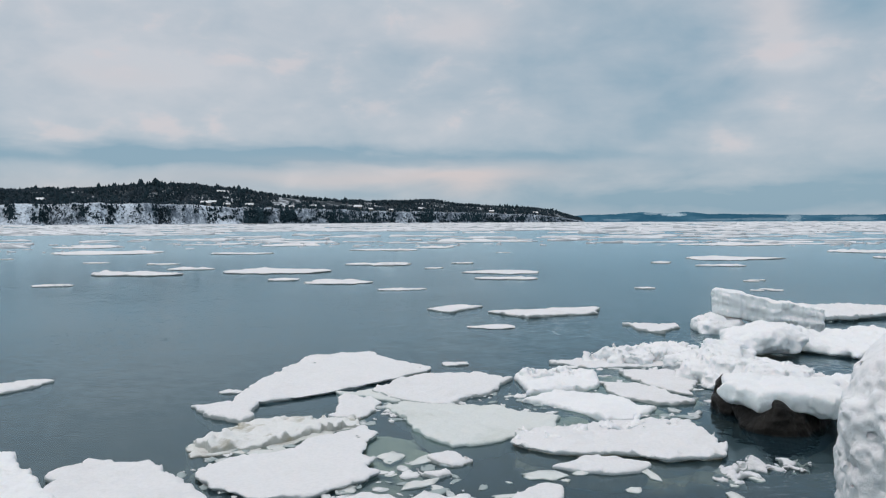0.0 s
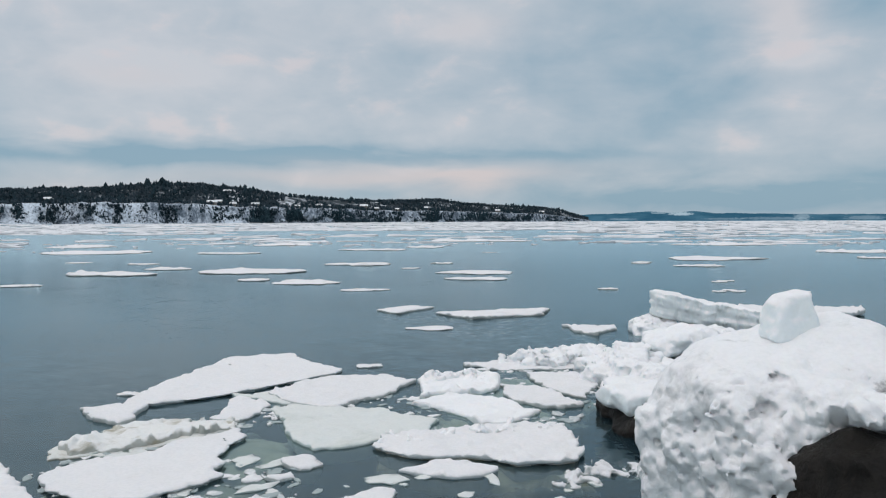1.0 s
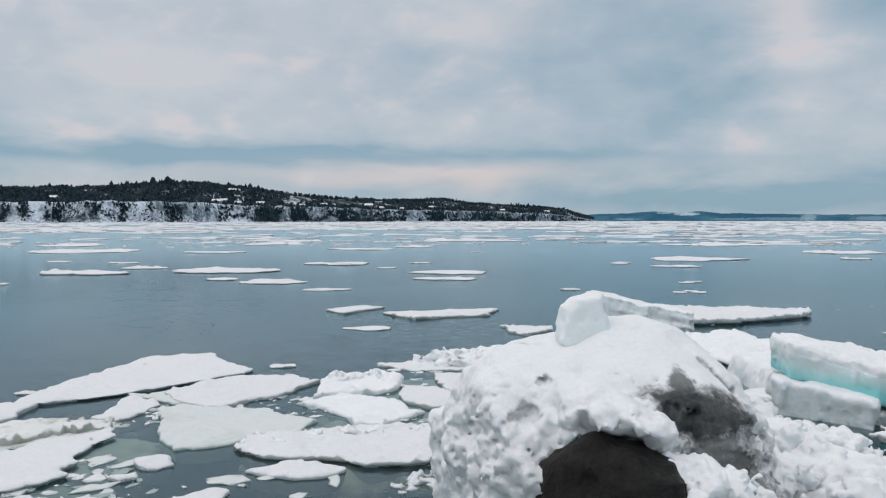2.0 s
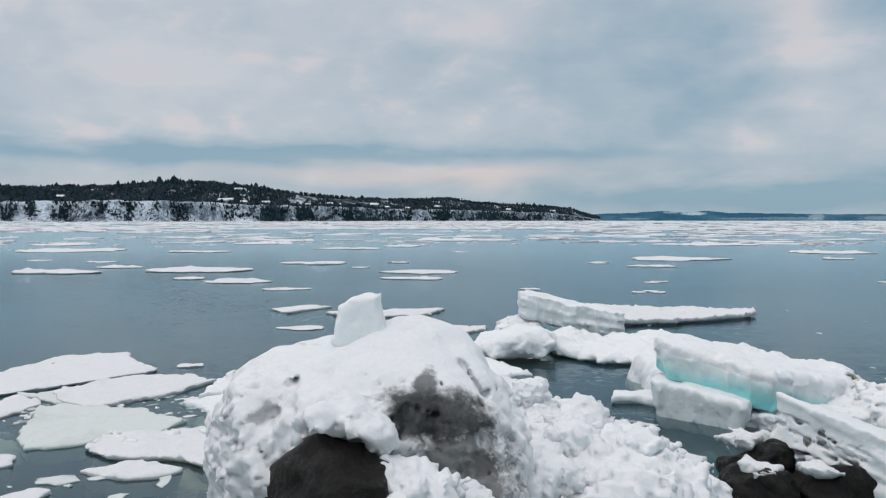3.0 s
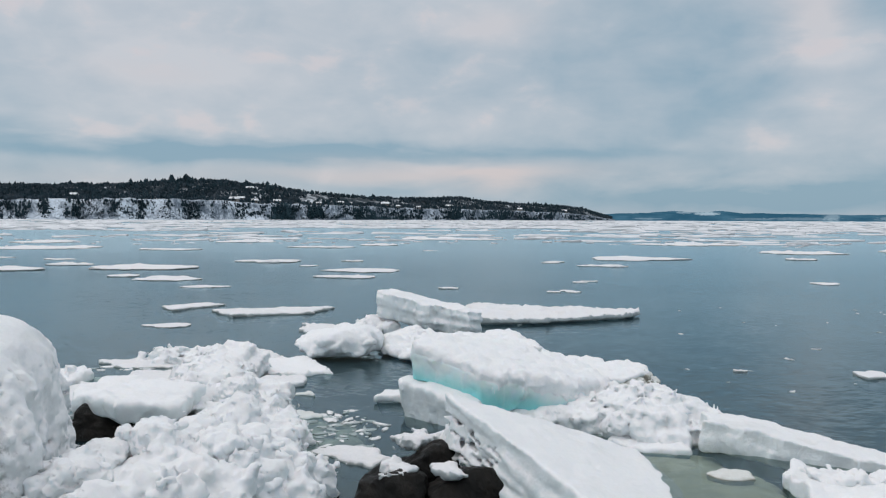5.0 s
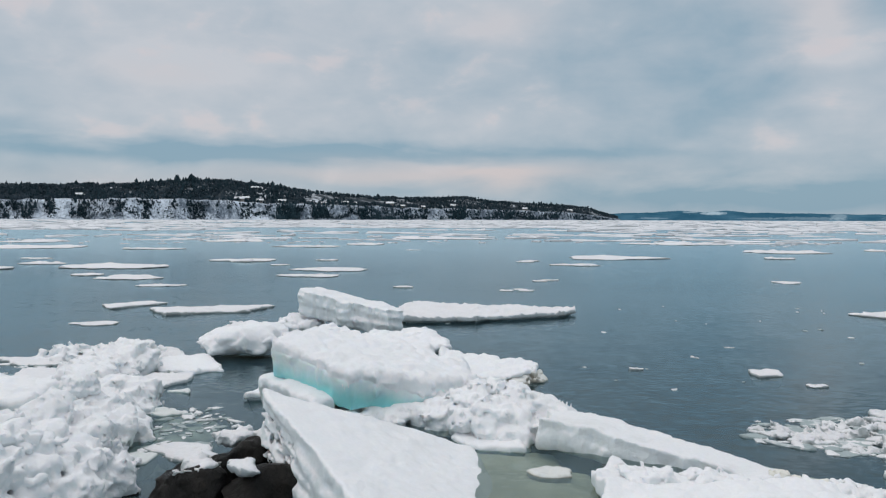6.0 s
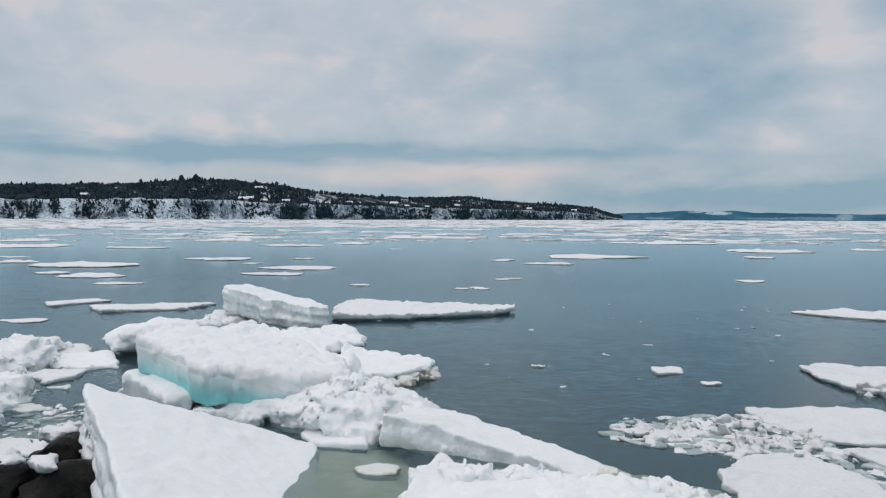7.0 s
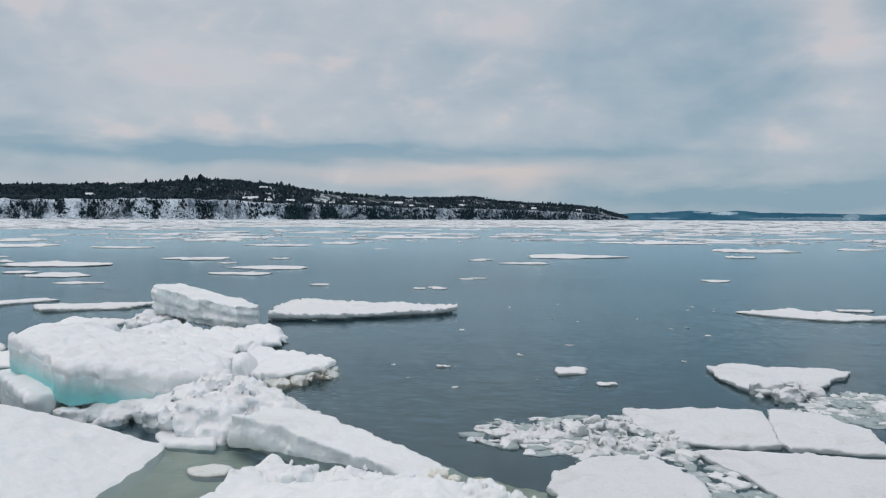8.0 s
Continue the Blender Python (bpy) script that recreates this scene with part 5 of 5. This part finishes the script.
rock([((5.62, 4.90, -0.02), (0.30, 0.26, 0.20), 0.3)], (5.0, 4.4, -0.45), (6.2, 5.4, 0.4), WETROCK, 14.0)
rock([((6.15, 4.95, 0.0), (0.36, 0.30, 0.24), 0.1)], (5.5, 4.3, -0.45), (6.8, 5.5, 0.5), WETROCK, 19.0)
rock([((5.12, 4.95, -0.03), (0.22, 0.15, 0.14), 0.1)], (4.7, 4.6, -0.45), (5.6, 5.3, 0.3), "small dark wet rock in the water", 24.0)

slab([(2.55, 6.62), (2.8, 6.2), (3.3, 5.95), (3.7, 6.1), (3.7, 6.7), (3.2, 7.0), (2.7, 6.95)], 0.38, "thick white ice block lying on a dark rock", BLOCK, name="ice_block", group="stranded ice blocks", thick=0.20, edge=0.065, jag=0.06, bumpy=0.04, slope=(-0.06, 0.02), flare=-0.15, rough=0.02, lumps=0.04, step=0.018)
f, lo, hi = lump_pile([(4.0, 3.3), (4.9, 3.25), (5.2, 4.4), (5.1, 5.0), (4.75, 5.6), (4.15, 5.75), (3.98, 5.0), (4.0, 4.3), (3.98, 3.8)], 280, 0.125, 0.54, 31)
tagged(solid("ice_rubble", f, lo, hi, 0.017, LUMP), "jumbled bank of lumpy white broken ice", "ice rubble", kind="stuff")
f, lo, hi = lump_pile([(3.92, 3.15), (4.6, 3.1), (4.7, 3.7), (4.4, 4.1), (4.06, 3.85)], 80, 0.11, 0.68, 36)
tagged(solid("ice_rubble", f, lo, hi, 0.016, LUMP), "lumpy white broken ice heaped against a boulder", "ice rubble", kind="stuff")
f, lo, hi = lump_pile([(2.9, 8.8), (3.2, 9.2), (3.55, 8.9), (3.65, 8.2), (3.95, 7.6), (4.35, 6.95), (4.25, 6.55), (3.7, 6.6), (3.1, 7.2)], 120, 0.18, 0.30, 32, flat=0.6)
tagged(solid("ice_rubble", f, lo, hi, 0.022, LUMP), "snowy shelf of frozen broken ice", "ice rubble", kind="stuff")
f, lo, hi = lump_pile([(3.1, 8.5), (3.3, 8.15), (3.6, 8.4), (3.6, 8.8), (3.3, 8.95)], 16, 0.17, 0.42, 35)
tagged(solid("ice_rubble", f, lo, hi, 0.02, LUMP), "upstanding lumps of white ice on a snowy shelf", "ice rubble", kind="stuff")
f, lo, hi = lump_pile([(3.9, 6.4), (4.4, 6.6), (4.7, 6.2), (4.78, 5.75), (4.5, 5.5), (3.9, 5.5)], 90, 0.13, 0.36, 33)
tagged(solid("ice_rubble", f, lo, hi, 0.018, LUMP), "mound of lumpy white broken ice", "ice rubble", kind="stuff")


# ---- sunken ice and brash ----
def sunken(corners, top, label, mat=SUNK, fall=0.16):
    """An ice shelf under water, deeper towards its rim."""
    f, lo, hi = prism(corners, top, -0.34, jag=0.10, bumpy=0.008, edge=0.02, seed=len(bpy.data.objects) * 0.7, sag=fall)
    return tagged(solid("sunken_ice", f, lo, hi, 0.035, mat), label, "sunken ice")


sunken([(-1.85, 5.0), (-0.9, 6.55), (-0.1, 6.4), (0.12, 5.7), (-0.1, 5.15), (-0.45, 4.75), (-1.4, 4.75)], -0.028, "greenish ice shelf just under the water", SUNK_GREEN)
sunken([(7.2, 6.4), (8.0, 6.3), (8.5, 5.6), (8.35, 4.5), (7.0, 4.1), (6.9, 5.5)], -0.035, "olive silty ice shelf just under the water", SUNK, 0.12)
sunken([(9.2, 5.5), (9.9, 5.85), (10.45, 5.45), (10.55, 5.1), (10.1, 4.8)], -0.025, "pale silty ice shelf just under the water")
sunken([(0.5, 7.0), (1.35, 6.8), (1.45, 6.0), (0.6, 5.75)], -0.028, "greenish ice shelf just under the water", SUNK_GREEN)
sunken([(-2.15, 6.2), (-1.6, 6.75), (-0.5, 6.8), (-0.6, 6.3), (-1.4, 5.6), (-2.0, 5.5)], -0.02, "greenish ice shelf just under the water", SUNK_GREEN)
sunken([(0.55, 5.9), (1.5, 6.5), (2.3, 6.55), (2.4, 5.3), (1.3, 5.2)], -0.03, "brownish ice foot under a floe", SUNK)
sunken([(0.75, 7.3), (1.5, 8.9), (2.7, 8.9), (2.9, 7.6), (2.2, 6.5), (1.3, 6.4)], -0.035, "greenish ice shelf just under the water", SUNK_GREEN)
sunken([(4.4, 6.9), (4.75, 7.3), (5.2, 6.9), (5.3, 6.1), (4.9, 5.4), (4.5, 5.6)], -0.03, "pale ice shelf under small floes in a channel", SUNK_GREEN)


def brash(name, seed, count, corners, size, mat, label):
    """Small broken ice afloat in a patch: too many bits to count."""
    rnd = random.Random(seed)
    xs, ys = [c[0] for c in corners], [c[1] for c in corners]
    vs, fs, k = [], [], 0
    while count:
        x, y = rnd.uniform(min(xs), max(xs)), rnd.uniform(min(ys), max(ys))
        if poly_distance(np.array([x]), np.array([y]), corners)[0] > 0.0:
            continue
        count -= 1
        q = size * rnd.uniform(0.2, 1.0) ** 1.6 * 1.3
        v, f = pan(rnd, q, q * rnd.uniform(0.3, 0.8), 0.004 + 0.06 * q * rnd.random() ** 2, 11)
        v[:, :2] *= 1 + 0.13 * np.array([[rnd.uniform(-1, 1), rnd.uniform(-1, 1)] for _ in range(len(v))])
        v[11:, 2] *= np.array([rnd.uniform(0.6, 1.35) for _ in range(len(v) - 11)])
        a = rnd.uniform(0, 6.3)
        p = np.stack([v[:, 0] * math.cos(a) - v[:, 1] * math.sin(a) + x, v[:, 0] * math.sin(a) + v[:, 1] * math.cos(a) + y, v[:, 2]], -1)
        vs.append(p)
        fs.append(f + k)
        k += len(v)
    return tagged(new(name, mesh_of(name, np.concatenate(vs), np.concatenate(fs), mat, True)), label, "brash ice", kind="stuff")


def brash_lumps(seed, count, corners, size, mat, label):
    """Clumps of crumbled ice just breaking the surface."""
    f, lo, hi = lump_pile(corners, count, size, 0.05, seed, flat=0.4, k=0.02, plate=False)
    return tagged(solid("brash_ice", f, lo, hi, 0.018, mat), label, "brash ice", kind="stuff")


AFLOAT = "patch of small broken ice afloat among floes"
brash_lumps(44, 60, [(9.72, 6.51), (10.0, 6.85), (10.4, 6.7), (11.1, 7.2), (11.5, 6.3), (11.4, 5.8), (10.8, 5.8), (10.3, 6.2)], 0.085, DULL, AFLOAT)
brash("brash_ice", 42, 170, [(12.6, 7.4), (13.6, 8.3), (14.2, 7.6), (13.2, 6.9)], 0.32, BRASH, "patch of small broken ice afloat")
brash("brash_ice", 43, 110, [(11.2, 5.6), (11.6, 5.9), (11.9, 5.0), (11.3, 4.6)], 0.2, BRASH, AFLOAT)
brash_lumps(47, 16, [(1.95, 4.9), (2.1, 5.4), (2.7, 5.5), (2.6, 4.9)], 0.07, DULL, "small broken ice at the foot of a boulder")
brash("brash_ice", 51, 230, [(9.75, 6.4), (10.0, 6.95), (11.2, 7.2), (11.5, 6.2), (11.4, 5.7), (10.3, 6.0)], 0.22, BRASH, "thin wet plates of broken ice afloat")
brash("brash_ice", 44, 110, [(4.6, 6.9), (5.0, 7.2), (5.4, 6.6), (5.3, 5.6), (4.9, 5.6)], 0.16, BRASH, "small broken ice in a channel")
brash("brash_ice", 45, 170, [(-1.9, 5.2), (-1.5, 6.0), (-0.2, 5.4), (0.5, 4.8), (0.4, 4.3), (-1.0, 4.3)], 0.15, BRASH, "scattered small bits of wet broken ice")
brash("brash_ice", 46, 200, [(-0.9, 6.3), (-0.6, 7.8), (1.0, 7.6), (2.3, 6.6), (0.6, 6.9)], 0.14, BRASH, "scattered small bits of broken ice")


brash("brash_ice", 48, 60, [(-2.0, 4.7), (-1.7, 6.2), (-0.2, 5.6), (0.9, 5.3), (2.3, 5.2), (2.2, 4.5), (0.4, 4.2), (-1.0, 4.2)], 0.30, WET, "thin wet plates of clear ice awash among floes")
brash("brash_ice", 49, 26, [(7.5, 9.5), (6.5, 16.0), (15.0, 16.0), (12.3, 9.5), (9.5, 7.6)], 0.12, BRASH, "tiny scattered bits of ice on open water")
brash("brash_ice", 52, 120, [(0.8, 7.4), (1.3, 9.0), (3.4, 9.1), (3.0, 7.4), (2.3, 6.6)], 0.20, BRASH, AFLOAT)
f, lo, hi = lump_pile([(0.60, 5.75), (0.72, 6.05), (1.1, 6.2), (1.74, 6.42), (2.2, 6.5), (2.22, 6.30), (1.2, 5.98), (0.78, 5.68)], 46, 0.05, 0.10, 73, plate=False)
tagged(solid("ice_rubble", f, lo, hi, 0.013, LUMP), "crumbled snow along the back of a long floe", "ice rubble", kind="stuff")
f, lo, hi = lump_pile([(0.92, 8.35), (1.46, 8.75), (1.8, 8.3), (1.7, 8.05), (1.35, 8.25)], 30, 0.07, 0.14, 74, plate=False)
tagged(solid("ice_rubble", f, lo, hi, 0.016, LUMP), "crumbled snow on a rough floe", "ice rubble", kind="stuff")


f, lo, hi = lump_pile([(12.62, 8.12), (12.95, 8.35), (13.35, 8.3), (13.15, 7.9), (12.85, 7.82)], 34, 0.09, 0.13, 75, plate=False)
tagged(solid("ice_rubble", f, lo, hi, 0.022, DULL), "grey crumbled ice at the corner of a floe", "ice rubble", kind="stuff")


def ice_clod(x, y, z, r, seed, mat=LUMP):
    """One loose lump of broken ice."""
    rnd = random.Random(seed)
    fields = [ball((x + rnd.uniform(-0.4, 0.4) * r, y + rnd.uniform(-0.4, 0.4) * r, z + rnd.uniform(-0.1, 0.3) * r), (r * rnd.uniform(0.5, 0.9), r * rnd.uniform(0.5, 0.9), r * rnd.uniform(0.4, 0.7)), rnd.uniform(0, 3), 3.0) for _ in range(4)]
    base = join(fields, 0.03)
    f = lambda X, Y, Z: base(X, Y, Z) + 0.30 * r * clods(X, Y, Z, 1.6 / r, 2) + 0.09 * r * clods(X, Y, Z, 4.2 / r, 2) + 0.05 * r * fbm(X, Y, Z, 5 / r, 3)
    q = r * 1.7
    return tagged(solid("ice_chunk", f, (x - q, y - q, z - q), (x + q, y + q, z + q), max(0.009, r / 18), mat, base=(x, y, z - r * 0.5)), "loose lump of white broken ice", "ice chunk", "loose ice lumps")


ice_clod(3.46, 3.05, 0.72, 0.16, 1)
ice_clod(3.34, 3.12, 0.79, 0.05, 2)
ice_clod(3.68, 3.18, 0.60, 0.12, 3)


def snow_patch(x, y, z, r, thick, seed):
    """A thin cap of snow left lying on a rock."""
    f = join([ball((x, y, z), (r, r * 0.7, thick), seed * 0.7, 2.5), ball((x + 0.4 * r, y + 0.2 * r, z), (r * 0.6, r * 0.6, thick), 0.0, 2.5)], 0.03)
    g = lambda X, Y, Z: f(X, Y, Z) + 0.03 * fbm(X + seed, Y, Z, 9.0, 4, 0.6)
    return tagged(solid("snow_patch", g, (x - 2 * r, y - 2 * r, z - 0.15), (x + 2 * r, y + 2 * r, z + 0.15), 0.014, SNOW, base=(x, y, z)), "small patch of snow lying on a dark rock", "snow patch", "snow patches on rocks")


snow_patch(5.74, 5.45, 0.22, 0.17, 0.05, 1)
snow_patch(5.66, 4.98, 0.17, 0.13, 0.05, 2)
snow_patch(5.95, 5.55, 0.20, 0.10, 0.04, 3)
snow_patch(6.0, 4.85, 0.20, 0.07, 0.03, 4)
ice_clod(9.62, 5.44, 0.01, 0.06, 11, TAN)
ice_clod(9.72, 5.40, 0.0, 0.045, 12, TAN)
ice_clod(9.88, 5.34, -0.01, 0.05, 13, TAN)
ice_clod(4.2, 6.1, 0.40, 0.16, 6)
ice_clod(4.04, 4.1, 0.42, 0.18, 15)
ice_clod(4.02, 4.42, 0.30, 0.17, 16)
ice_clod(4.10, 3.78, 0.48, 0.16, 17)
ice_clod(4.35, 4.3, 0.55, 0.17, 7)
ice_clod(4.75, 4.35, 0.45, 0.18, 8)
